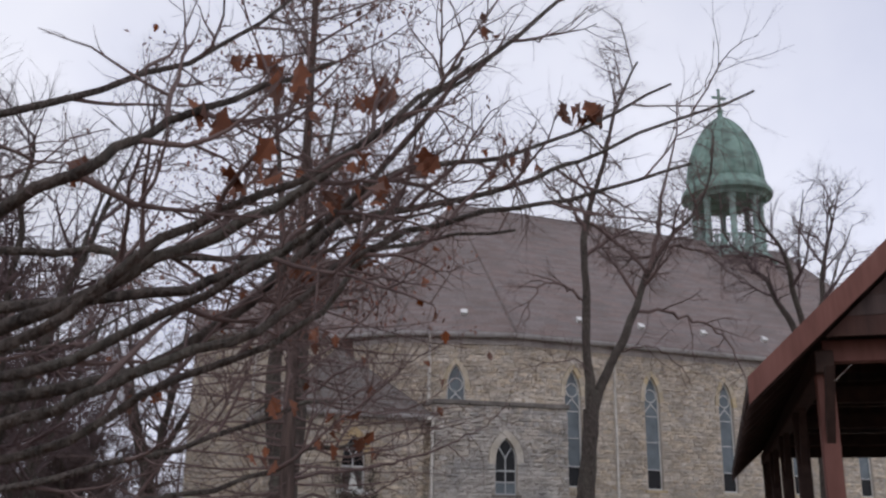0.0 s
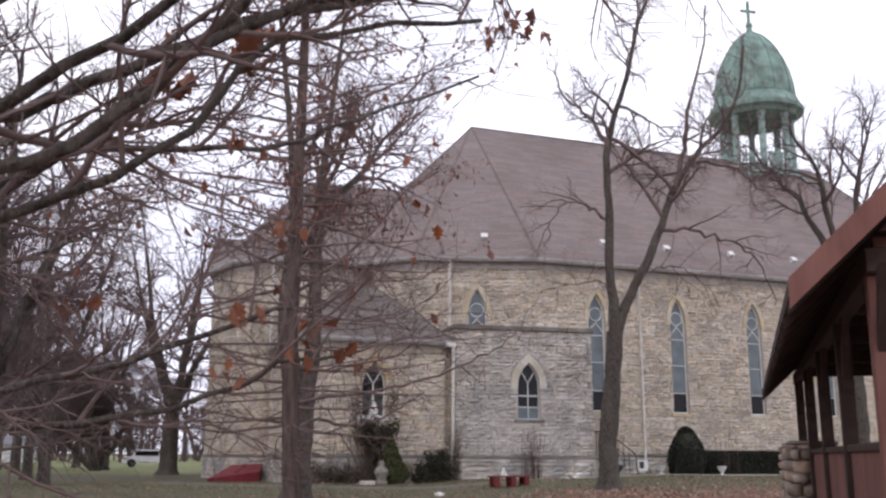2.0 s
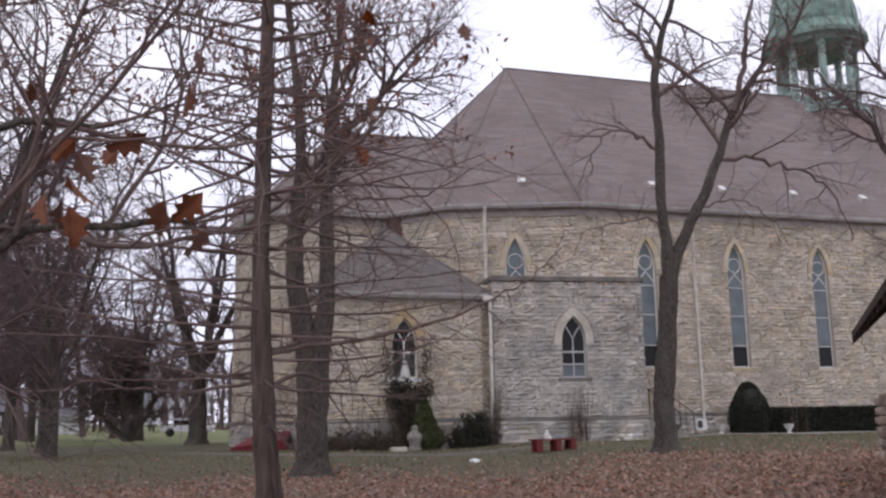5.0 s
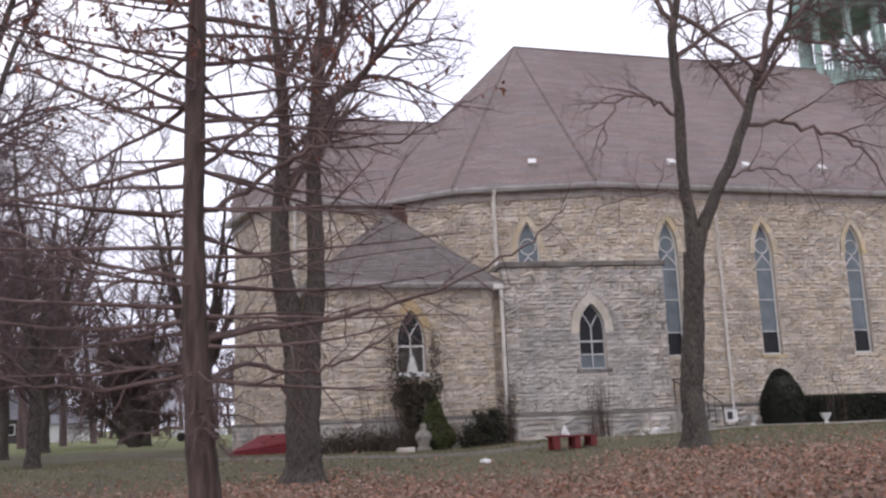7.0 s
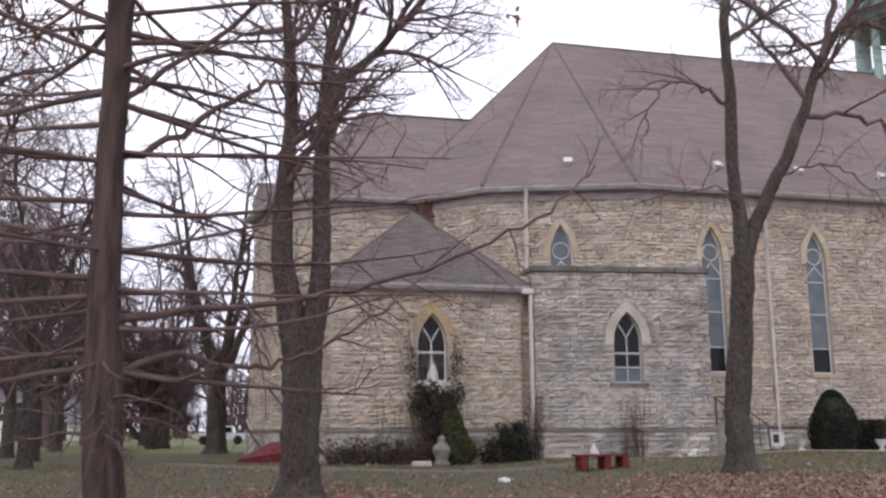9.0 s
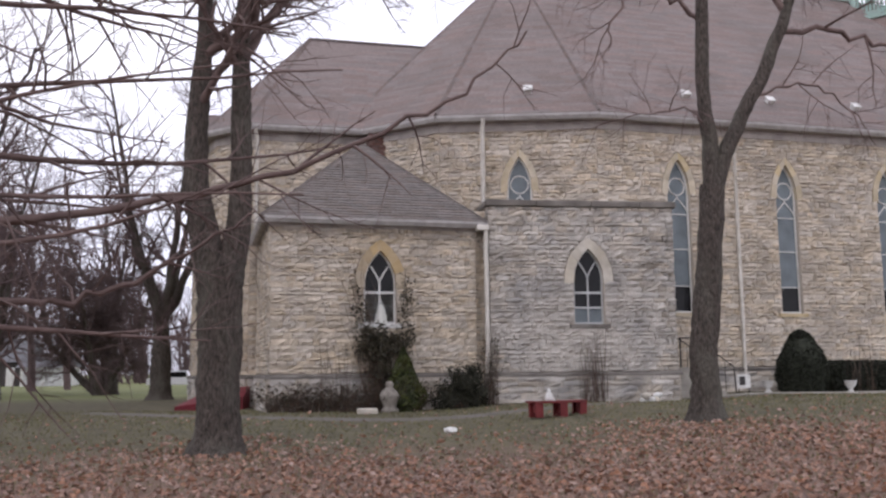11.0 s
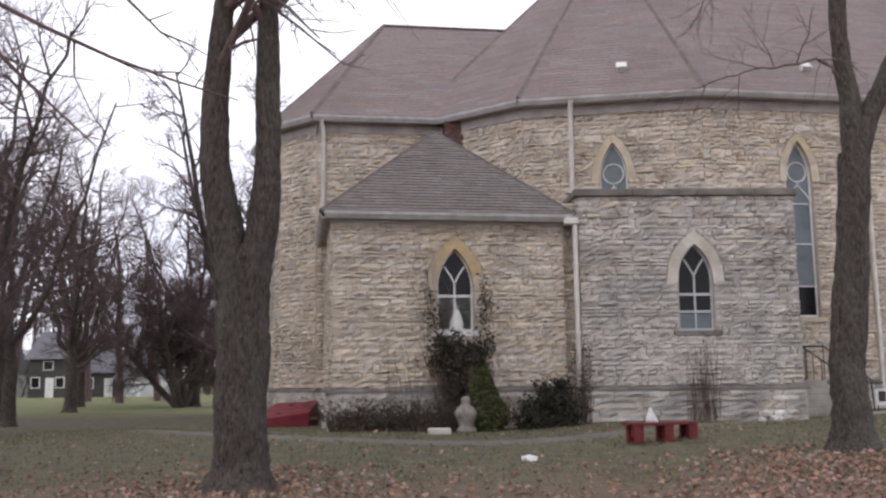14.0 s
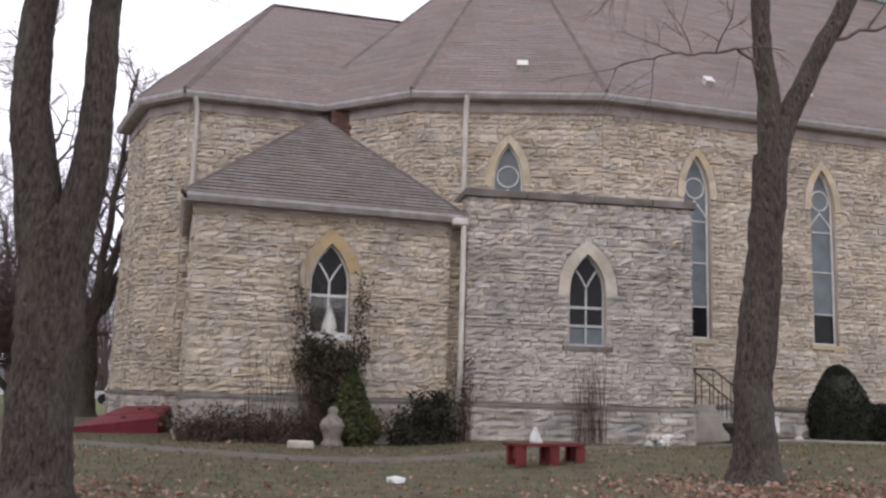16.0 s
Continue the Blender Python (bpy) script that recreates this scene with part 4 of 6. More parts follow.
def tree(name, loc, label, trunk_paths, other, bark, twig):
    """Empty with a trunk, its main limbs one by one, and a crown of twigs."""
    e = thing(name, loc, label, "tree")
    rough = 0.05 if len(trunk_paths) == 1 else 0.02
    vs, fs, base = [], [], 0
    for q in trunk_paths:
        v, f = bark_tube(q[0], q[1], 22 if len(trunk_paths) == 1 else 10, 0.1, rough, 3)
        vs.append(v)
        fs.append(f + base)
        base += len(v)
    raw("trunk", np.concatenate(vs), np.concatenate(fs), bark, e, "", True)
    for q in other:
        if q[3] == 0:
            v, f = bark_tube(q[0], q[1], 16, 0.12, 0.045, 4) if q[1][0] > 0.12 else tube_arrays([q[:3]])
            raw("limb", v, f, bark, e, "", True)
    small = [q[:3] for q in other if q[3] > 0]
    v, f = tube_arrays(small)
    tagged(raw("crown", v, f, twig, e, "bare twigs", True), kind="stuff")
    return e


SPEC = dict(n=(10, 6, 4, 3, 2), wander=(0.05, 0.13, 0.17, 0.2, 0.22), lift=(0.02, 0.05, 0.04, 0.02, 0.0), sides=(10, 6, 4, 3, 3),
            count=(10, 8, 6, 4, 0), **{"from": (0.3, 0.2, 0.15, 0.1, 0.1)}, angle=((35, 70), (30, 65), (25, 65), (25, 60), (25, 60)),
            length=(4.0, 2.2, 1.1, 0.5, 0.3), rad=(0.1, 0.04, 0.014, 0.006, 0.004))


def spec(**k):
    s = dict(SPEC)
    s.update(k)
    return s


def flare(x, y, z0, r0, top, rt, n=14):
    """A trunk with a flared, slightly uneven foot, as a limb."""
    zs = np.array([-0.15, 0.0, 0.12, 0.35, 0.8, 1.5])
    k = np.array([1.95, 1.62, 1.32, 1.12, 1.02, 0.97])
    pts = [(x, y, z0 + z) for z in zs]
    rad = list(r0 * k)
    T = np.array(top, float)
    for t in np.linspace(0.25, 1, 4):
        b = np.array([x, y, z0 + 1.5])
        pts.append(tuple(b + (T - b) * t + np.array([0.02 * math.sin(5 * t), 0.02 * math.cos(4 * t), 0])))
        rad.append(r0 * 0.97 + (rt - r0 * 0.97) * t)
    return (np.array(pts), np.array(rad), n)


# twin-trunked tree
r1 = np.random.default_rng(21)
WX1, WY1 = -7.06, -11.2
tz = float(ground_z(WX1, WY1))
trunk = flare(WX1, WY1, tz, 0.38, (-7.06, WY1, 3.3), 0.42)
La = limb([(-7.18, WY1, 2.6), (-7.36, WY1, 3.6), (-7.52, WY1, 4.5), (-7.55, WY1, 5.4), (-7.5, WY1, 6.4), (-7.42, WY1, 7.7), (-7.5, WY1, 9.1), (-7.7, WY1, 11.0), (-8.1, WY1 + 0.2, 14.5)], 0.3, 0.06, 4)
Lb = limb([(-6.97, WY1, 2.6), (-6.8, WY1, 3.6), (-6.73, WY1, 4.5), (-6.75, WY1, 6.3), (-6.74, WY1, 7.8), (-6.62, WY1, 9.3), (-6.45, WY1, 11.2), (-6.1, WY1 - 0.1, 14.5)], 0.27, 0.05, 4)
Lc = limb([(-6.78, WY1, 7.9), (-6.35, WY1, 8.55), (-5.85, WY1, 8.95), (-5.3, WY1, 9.6), (-4.9, WY1, 10.4), (-4.0, WY1, 11.4)], 0.15, 0.03, 4)
oth = [(*La, 10, 0), (*Lb, 10, 0), (*Lc, 8, 0)]
sp1 = spec(n=(10, 6, 4, 2, 2), count=(11, 7, 5, 3, 0), **{"from": (0.42, 0.2, 0.15, 0.1, 0.1)})
for q in list(oth):
    branch(oth, r1, q[0], q[1], 0, sp1, 8)
tree("tree", (WX1, WY1, tz), "bare grey-barked tree that forks into two tall trunks", [trunk], oth, BARK, TWIG)

# forked tree before the annex
r2 = np.random.default_rng(22)
TX, TY = 2.62, -9.9
tz = float(ground_z(TX, TY))
trunk = flare(TX, TY, tz, 0.29, (3.0, TY, 5.0), 0.25)
La = limb([(2.98, TY, 4.4), (2.98, TY, 5.6), (2.9, TY, 7.2), (2.9, TY, 9.2), (2.95, TY, 11.3), (3.35, TY, 12.6), (3.75, TY, 13.9), (4.45, TY, 16.5), (5.3, TY, 18.2)], 0.185, 0.04, 4, r2, 0.02)
Lb = limb([(3.0, TY, 4.3), (3.22, TY, 5.5), (3.7, TY, 6.55), (4.22, TY, 7.45), (4.76, TY, 8.6), (5.28, TY, 9.9), (5.85, TY, 10.85), (6.5, TY, 11.6), (7.2, TY, 12.3), (7.9, TY, 13.6), (8.3, TY, 15.5)], 0.19, 0.035, 4, r2, 0.03)
Lc = limb([(5.35, TY, 10.0), (5.7, TY, 11.4), (5.95, TY, 12.8), (6.6, TY, 14.9), (6.9, TY, 16.9)], 0.1, 0.02, 4, r2, 0.04)
Ld = limb([(4.85, TY, 8.5), (5.9, TY, 8.5), (6.9, TY, 8.3), (7.8, TY, 8.0), (8.5, TY, 7.2), (8.8, TY, 6.1)], 0.07, 0.015, 4, r2, 0.05)
Le = limb([(5.9, TY, 10.9), (7.0, TY + 0.3, 11.1), (8.2, TY + 0.4, 10.8), (9.2, TY + 0.4, 10.0)], 0.07, 0.012, 4, r2, 0.05)
Lf = limb([(2.92, TY, 8.6), (2.2, TY, 9.1), (1.4, TY, 9.2), (0.9, TY, 8.5), (0.8, TY, 7.9)], 0.06, 0.012, 4, r2, 0.05)
Lg = limb([(2.95, TY, 11.2), (2.3, TY, 12.3), (1.5, TY, 12.9), (0.9, TY, 13.9)], 0.08, 0.015, 4, r2, 0.05)
Lh = limb([(3.05, TY, 11.6), (4.1, TY - 0.15, 10.9), (4.9, TY - 0.2, 10.2), (5.3, TY, 9.9)], 0.07, 0.05, 4, r2, 0.04)
Li = limb([(2.93, TY, 6.3), (2.5, TY - 0.1, 6.62), (1.9, TY - 0.2, 6.55), (1.4, TY - 0.3, 6.44), (0.8, TY - 0.3, 6.3), (0.3, TY - 0.3, 6.1)], 0.03, 0.008, 4, r2, 0.03)
Lj = limb([(3.9, TY, 6.9), (4.7, TY - 0.2, 7.2), (5.5, TY - 0.3, 7.1), (6.2, TY - 0.3, 6.6), (6.6, TY - 0.3, 5.9)], 0.035, 0.008, 4, r2, 0.04)
oth = [(*La, 10, 0), (*Lb, 10, 0)] + [(*q, 7, 1) for q in (Lc, Ld, Le, Lf, Lg, Lh, Li, Lj)]
sp2 = spec(n=(10, 7, 4, 3, 2), count=(10, 7, 6, 3, 0), length=(3.2, 2.0, 1.1, 0.6, 0.3), lift=(0.02, 0.03, 0.0, -0.02, 0), **{"from": (0.38, 0.15, 0.15, 0.1, 0.1)}, wander=(0.05, 0.13, 0.17, 0.2, 0.25), angle=((40, 80), (35, 75), (30, 70), (25, 60), (25, 60)))
for q in list(oth):
    branch(oth, r2, q[0], q[1], q[3], sp2, 6)
tree("tree", (TX, TY, tz), "bare tree with a leaning forked limb before the church", [trunk], oth, BARK, TWIG)

# larch-like tree with level branches
r3 = np.random.default_rng(23)
LX, LY = -7.8, -23.2
tz = float(ground_z(LX, LY))
tr = limb([(LX, LY, tz - 0.1), (LX - 0.02, LY, tz + 0.6), (LX - 0.1, LY, 1.2), (LX - 0.17, LY, 3), (LX - 0.15, LY, 6.5), (LX - 0.15, LY, 11), (LX - 0.15, LY, 16)], 0.185, 0.03, 4)
rad = tr[1].copy()
rad[:4] *= (1.45, 1.28, 1.14, 1.06)
oth = []
sp3 = spec(count=(0, 9, 4, 0, 0), n=(10, 8, 4, 2, 2), length=(0, 1.0, 0.45, 0.2, 0.2), rad=(0.1, 0.011, 0.005, 0.003, 0.003), wander=(0.05, 0.06, 0.15, 0.2, 0.2), lift=(0, 0.012, -0.02, -0.03, 0), angle=((60, 90), (35, 70), (30, 65), (25, 60), (25, 60)))
for k in range(110):
    z = 1.5 + 14 * (k / 110) + r3.uniform(-0.1, 0.1)
    a = k * 2.399 + r3.uniform(-0.4, 0.4)
    L = (3.3 if z < 8 else 3.3 * (17.5 - z) / 9.5) * r3.uniform(0.55, 1.15)
    d = (math.cos(a), math.sin(a), r3.uniform(-0.25, 0.05) if z < 5 else r3.uniform(-0.05, 0.45))
    if LY + d[1] * L < -25.6 and z < 6:
        continue
    grow(oth, r3, (LX - 0.14, LY, z), d, L, 0.027 * r3.uniform(0.6, 1.3), 1, sp3, 0.2)
sp3b = dict(sp3, count=(0, 5, 3, 0, 0))
for k in range(36):
    z = 1.65 + 5.2 * (k / 36) + r3.uniform(-0.06, 0.06)
    a = (0.0 if k % 2 else math.pi) + r3.uniform(-0.35, 1.0) * (1 if k % 2 else -1)
    L = r3.uniform(1.7, 3.1)
    grow(oth, r3, (LX - 0.14, LY, z), (math.cos(a), math.sin(a), r3.uniform(-0.12, 0.22) + 0.05 * (z - 3)), L, r3.uniform(0.016, 0.03), 1, sp3b, 0.22)
boughs = []
boughs.append([(LX - 0.1, LY, 1.5), (-7.5, -22.8, 1.66), (-7.0, -22.6, 1.58), (-6.6, -22.5, 1.66), (-6.1, -22.5, 1.88), (-5.7, -22.5, 2.16)])
boughs.append([(LX - 0.1, LY, 1.9), (-7.4, -22.8, 2.0), (-6.6, -22.6, 2.15), (-5.8, -22.5, 2.34), (-5.05, -22.5, 2.63), (-4.4, -22.5, 2.97), (-3.95, -22.5, 3.4)])
boughs.append([(LX - 0.15, LY, 3.1), (-7.6, -23, 3.36), (-7.0, -23, 3.8), (-6.6, -23, 3.91), (-5.9, -22.9, 3.98), (-5.2, -22.8, 4.4)])
boughs.append([(LX - 0.15, LY, 2.5), (-9.0, -22.6, 2.75), (-10.2, -22.1, 3.3), (-11.2, -21.7, 3.7)])
boughs.append([(LX - 0.1, LY, 1.6), (-8.9, -22.7, 1.45), (-10.0, -22.4, 1.6), (-10.9, -22.2, 1.5)])
boughs.append([(LX - 0.15, LY, 4.2), (-9.2, -22.7, 4.9), (-10.4, -22.3, 5.5), (-11.2, -22.0, 6.3)])
boughs.append([(LX - 0.15, LY, 3.6), (-6.9, -23.1, 4.5), (-6.2, -23.0, 5.4), (-5.4, -22.8, 6.0)])
for k, pts in enumerate(boughs):
    q = limb(pts, 0.034 if k < 3 else 0.028, 0.007, 5, r3, 0.02)
    oth.append((*q, 6, 1))
    branch(oth, r3, *q, 1, sp3, 4)
# a broom of dead sprouts and stubs low on the trunk
sp3c = dict(sp3, count=(0, 4, 2, 0, 0), length=(0, 0.3, 0.15, 0.1, 0.1), lift=(0, -0.05, -0.06, -0.03, 0), wander=(0.05, 0.2, 0.25, 0.2, 0.2))
for k in range(46):
    z = 1.0 + abs(r3.normal(0, 0.45)) if k < 26 else r3.uniform(1.4, 5.5)
    a = r3.uniform(0, 6.283)
    grow(oth, r3, (LX - 0.12 + 0.12 * math.cos(a), LY + 0.12 * math.sin(a), z), (math.cos(a), math.sin(a), r3.uniform(-0.9, 0.3)), r3.uniform(0.2, 0.75), r3.uniform(0.006, 0.014), 1, sp3c, 0.25)
larch = tree("tree", (LX, LY, tz), "slender reddish-barked tree with many level bare branches", [(tr[0], rad, 12)], oth, BARKRED, TWIG)
ends = np.concatenate([q[0][:, 1:].reshape(-1, 3) for q in oth if q[3] >= 2 and q[0].ndim == 3])
ends = ends[(ends[:, 2] > 4.5)]
ends = ends[r3.choice(len(ends), min(7000, len(ends)), replace=False)] + r3.normal(0, 0.05, (min(7000, len(ends)), 3)) - np.array([0, 0, 0.04])
V, F = leaf_cloud(ends, 0.055, r3, 1.6, 0.4)
tagged(raw("withered_leaves", V, F, RUSSET, larch, "sparse withered russet leaves"), kind="stuff")

# oak whose boughs hang over the walk
r4 = np.random.default_rng(24)
OX, OY = -13.74, -30.65
tz = float(ground_z(OX, OY))
trunk = flare(OX, OY, tz, 0.42, (OX + 0.1, OY, 4.5), 0.34)
runs = []
runs.append([(OX, OY, 2.87), (-11.54, -30.75, 3.22), (-10.29, -30.81, 3.35), (-9.58, -30.76, 3.37), (-8.67, -30.66, 3.49), (-7.86, -30.37, 3.87), (-6.74, -30.15, 4.47)])
runs.append([(OX, OY, 1.07), (-11.54, -31.15, 1.22), (-10.44, -31.55, 1.42), (-9.39, -31.58, 1.72), (-8.63, -31.47, 2.04), (-8.22, -31.27, 2.15)])
runs.append([(OX, OY, 0.97), (-11.54, -31.05, 1.12), (-10.04, -31.30, 1.27), (-8.88, -31.40, 1.50), (-8.33, -31.34, 1.76), (-7.94, -31.15, 1.82)])
runs.append([(OX, OY, 3.47), (-12.04, -30.25, 4.47), (-10.54, -29.85, 5.27), (-9.04, -29.45, 6.47), (-7.84, -29.15, 8.07)])
runs.append([(OX, OY, 4.07), (-12.94, -30.85, 5.97), (-11.84, -31.15, 7.77), (-10.54, -31.55, 9.47)])
runs.append([(OX, OY, 2.37), (-12.14, -29.05, 2.67), (-11.04, -27.65, 3.07), (-10.14, -26.45, 3.87)])
oth = []
sp4 = spec(count=(8, 7, 6, 0, 0), n=(10, 7, 5, 3, 2), length=(1.9, 1.0, 0.5, 0.3, 0.3), rad=(0.03, 0.013, 0.005, 0.004, 0.003), lift=(0, 0.045, 0.04, 0.02, 0), wander=(0.05, 0.14, 0.2, 0.2, 0.2), **{"from": (0.3, 0.2, 0.2, 0.1, 0.1)}, angle=((25, 60), (25, 60), (25, 60), (25, 60), (25, 60)))
for k, pts in enumerate(runs):
    q = limb(pts, (0.045, 0.036, 0.03, 0.06, 0.1, 0.05)[k], 0.011, 4, r4, 0.015)
    oth.append((*q, 8, 0))
    branch(oth, r4, *q, 0, sp4, 4)
# small tree beside the start of the walk, its thin boughs reaching across
NX, NY = -10.93, -35.35
nz = float(ground_z(NX, NY))
near_runs = []
near_runs.append([(NX, NY, 1.40), (-10.29, -35.51, 1.60), (-9.77, -35.69, 1.77), (-9.40, -35.80, 1.96), (-9.05, -35.86, 2.16), (-8.71, -35.86, 2.46), (-8.30, -35.82, 2.83), (-7.89, -35.75, 3.28)])
near_runs.append([(NX, NY, 1.68), (-10.21, -35.99, 1.80), (-9.65, -36.42, 1.95), (-9.42, -36.44, 2.12), (-9.20, -36.41, 2.27), (-8.93, -36.27, 2.48)])
near_runs.append([(NX, NY, 1.24), (-10.25, -35.47, 1.36), (-9.75, -35.61, 1.47), (-9.44, -35.68, 1.62), (-9.07, -35.74, 1.78), (-8.77, -35.76, 2.04), (-8.38, -35.71, 2.24), (-7.97, -35.68, 2.35), (-7.45, -35.70, 2.55)])
near_runs.append([(NX, NY, 1.52), (-10.37, -35.39, 1.58), (-9.81, -35.43, 1.64), (-9.24, -35.57, 1.93), (-8.82, -35.68, 2.22), (-8.50, -35.71, 2.63), (-8.24, -35.69, 2.93)])
near_runs.append([(NX, NY, 1.48), (-10.29, -35.67, 1.58), (-9.72, -35.89, 1.68), (-9.38, -36.02, 1.97), (-8.99, -36.09, 2.17), (-8.62, -36.07, 2.50), (-8.48, -36.07, 2.67)])
near_runs.append([(NX, NY, 1.24), (-10.33, -35.35, 1.30), (-9.79, -35.35, 1.38), (-9.30, -35.47, 1.65), (-8.92, -35.53, 1.82), (-8.64, -35.53, 2.13), (-8.11, -35.49, 2.28)])
near_runs.append([(NX, NY, 1.35), (-9.86, -35.3, 1.58), (-9.35, -35.3, 1.75), (-8.86, -35.3, 2.22), (-8.57, -35.3, 2.54), (-8.2, -35.3, 2.63), (-7.9, -35.3, 2.74), (-7.3, -35.3, 3.11)])
near_runs.append([(NX, NY, 1.7), (-9.46, -35.2, 2.0), (-9.14, -35.2, 2.12), (-8.73, -35.2, 2.35), (-8.34, -35.2, 2.46), (-7.92, -35.2, 2.63), (-7.61, -35.2, 2.8), (-6.81, -35.2, 3.19)])
r44 = np.random.default_rng(44)
near_oth = []
sp5 = dict(sp4, count=(7, 6, 4, 0, 0), length=(0.8, 0.42, 0.2, 0.1, 0.1), rad=(0.012, 0.0055, 0.0024, 0.002, 0.002))
for k, pts in enumerate(near_runs):
    q = limb(pts, (0.032, 0.024, 0.024, 0.026, 0.025, 0.022, 0.026, 0.024)[k], 0.006, 4, r44, 0.007)
    near_oth.append((*q, 8, 0))
    branch(near_oth, r44, *q, 0, sp5, 2)
near_tree = tree("tree", (NX, NY, nz), "small dark low-forking tree with thin rising boughs", [flare(NX, NY, nz, 0.13, (NX + 0.02, NY, 2.1), 0.07)], near_oth, BARK, TWIG)
oak = tree("tree", (OX, OY, tz), "oak with dark spreading boughs and a few dry brown leaves", [trunk], oth, BARK, TWIG)


def oak_leaf(bm, at, r, size):
    """A lobed, curled leaf."""
    out = [(0, 0), (0.16, 0.1), (0.12, 0.28), (0.34, 0.36), (0.22, 0.52), (0.4, 0.68), (0.2, 0.78), (0.0, 1.0)]
    m = Matrix.Translation(at) @ Euler((r.uniform(1.2, 3.0), r.uniform(-0.7, 0.7), r.uniform(0, 6.28))).to_matrix().to_4x4() @ Matrix.Scale(size, 4)
    mid = [bm.verts.new(m @ Vector((0, y, -0.25 * y * y))) for x, y in out]
    for sg in (1, -1):
        side = [bm.verts.new(m @ Vector((sg * x, y, -0.25 * y * y + 0.45 * x))) for x, y in out[1:-1]]
        ring2 = [mid[0]] + side + [mid[-1]]
        for k in range(len(out) - 1):
            q = [mid[k], ring2[k], ring2[k + 1], mid[k + 1]]
            q = list(dict.fromkeys(q))
            if len(q) > 2:
                bm.faces.new(q)


tips = [t for q in oth if q[3] >= 2 for t in q[0][:, -1]]
tips = [t for t in tips if t[2] > 2.0]
clumps = [(-8.79, -31.57, 1.59), (-8.46, -31.91, 2.46), (-8.21, -31.54, 1.93), (-8.32, -31.48, 1.67), (-7.99, -31.30, 1.77), (-8.78, -32.07, 2.97), (-8.17, -32.80, 4.07),
          (-7.04, -31.80, 4.02), (-6.85, -31.75, 4.12), (-6.74, -31.70, 4.07), (-7.14, -31.95, 5.27), (-8.76, -32.50, 3.57), (-8.70, -31.60, 1.97), (-9.74, -31.70, 1.97), (-9.24, -33.40, 3.87), (-8.54, -32.00, 4.17)]
for c in clumps:
    bm = bmesh.new()
    for k in range(4):
        oak_leaf(bm, Vector(c) + Vector(r4.normal(0, 0.05, 3)), r4, r4.uniform(0.09, 0.15))
    part("dry_leaves", bm, OAKLEAF, oak, "cluster of dry brown oak leaves")
bm = bmesh.new()
for k in r4.choice(len(tips), 90, replace=False):
    oak_leaf(bm, Vector(tips[k]), r4, r4.uniform(0.07, 0.12))
tagged(part("scattered_leaves", bm, OAKLEAF, oak), kind="stuff")
near_tips = [t for q in near_oth if q[3] == 2 for t in q[0][:, -1] if t[2] > 1.97 and t[0] < -8.6]
for k in r44.choice(len(near_tips), 12, replace=False):
    bm = bmesh.new()
    for j in range(4):
        oak_leaf(bm, Vector(near_tips[k]) + Vector(r44.normal(0, 0.015, 3)), r44, r44.uniform(0.06, 0.1))
    part("dry_leaves", bm, OAKLEAF, near_tree, "cluster of dry brown leaves")


for c in ((-7.73, -35.3, 2.86), (-7.66, -35.3, 2.88), (-7.8, -35.28, 2.87), (-8.61, -35.3, 2.84), (-9.75, -35.3, 2.37)):
    bm = bmesh.new()
    for j in range(5):
        oak_leaf(bm, Vector(c) + Vector(r44.normal(0, 0.02, 3)), r44, r44.uniform(0.08, 0.12))
    part("dry_leaves", bm, OAKLEAF, near_tree, "cluster of dry brown leaves")


def plain_tree(seed, x, y, h, r0, label, lean=(0, 0), fork=0.35, sp=None, twig=None, spread=1.0, leaves=0):
    r = np.random.default_rng(seed)
    z0 = float(ground_z(x, y))
    tp = (x + lean[0] * fork * h, y + lean[1] * fork * h, z0 + fork * h)
    trunk = flare(x, y, z0, r0, tp, r0 * 0.75, 10)
    oth = []
    k = r.integers(3, 6)
    for j in range(k):
        a = 6.283 * (j + r.uniform(-0.3, 0.3)) / k
        t = r.uniform(0.25, 0.6) * spread
        top = (tp[0] + math.cos(a) * t * h * 0.5, tp[1] + math.sin(a) * t * h * 0.5, z0 + h * r.uniform(0.8, 1.0))
        mid = (tp[0] + math.cos(a) * t * h * 0.22, tp[1] + math.sin(a) * t * h * 0.22, z0 + h * (fork + 0.25))
        q = limb([(tp[0], tp[1], tp[2] - 0.2), mid, top], r0 * 0.55, 0.03, 5, r, 0.08)
        oth.append((*q, 7, 0))
        branch(oth, r, q[0], q[1], 0, sp or SPEC, h)
    q = limb([(x, y, z0 + 1.6), tp], r0 * 0.8, r0 * 0.7, 4)
    lowsp = dict(sp or SPEC)
    lowsp["count"] = (5,) + tuple((sp or SPEC)["count"][1:])
    branch(oth, r, q[0], q[1], 0, lowsp, h)
    return tree("tree", (x, y, z0), label, [trunk], oth, BARK, twig or TWIGFAR)


far_sp = spec(n=(10, 5, 3, 2, 2), count=(9, 7, 5, 2, 0), length=(3.4, 2.0, 1.1, 0.6, 0.3), rad=(0.08, 0.035, 0.016, 0.009, 0.006))
plain_tree(31, -15.3, -2.2, 11, 0.2, "bare lawn tree with a dense twiggy crown", sp=far_sp, fork=0.3)
plain_tree(42, -17.2, 4.5, 11, 0.2, "bare lawn tree with slim trunk", sp=far_sp, fork=0.22)
plain_tree(32, -14.0, -16.0, 12, 0.26, "bare lawn tree with a straight sturdy trunk", sp=far_sp, fork=0.25)
plain_tree(33, -12.3, 15.0, 14, 0.45, "stout bare tree near the chancel", sp=far_sp, fork=0.25)
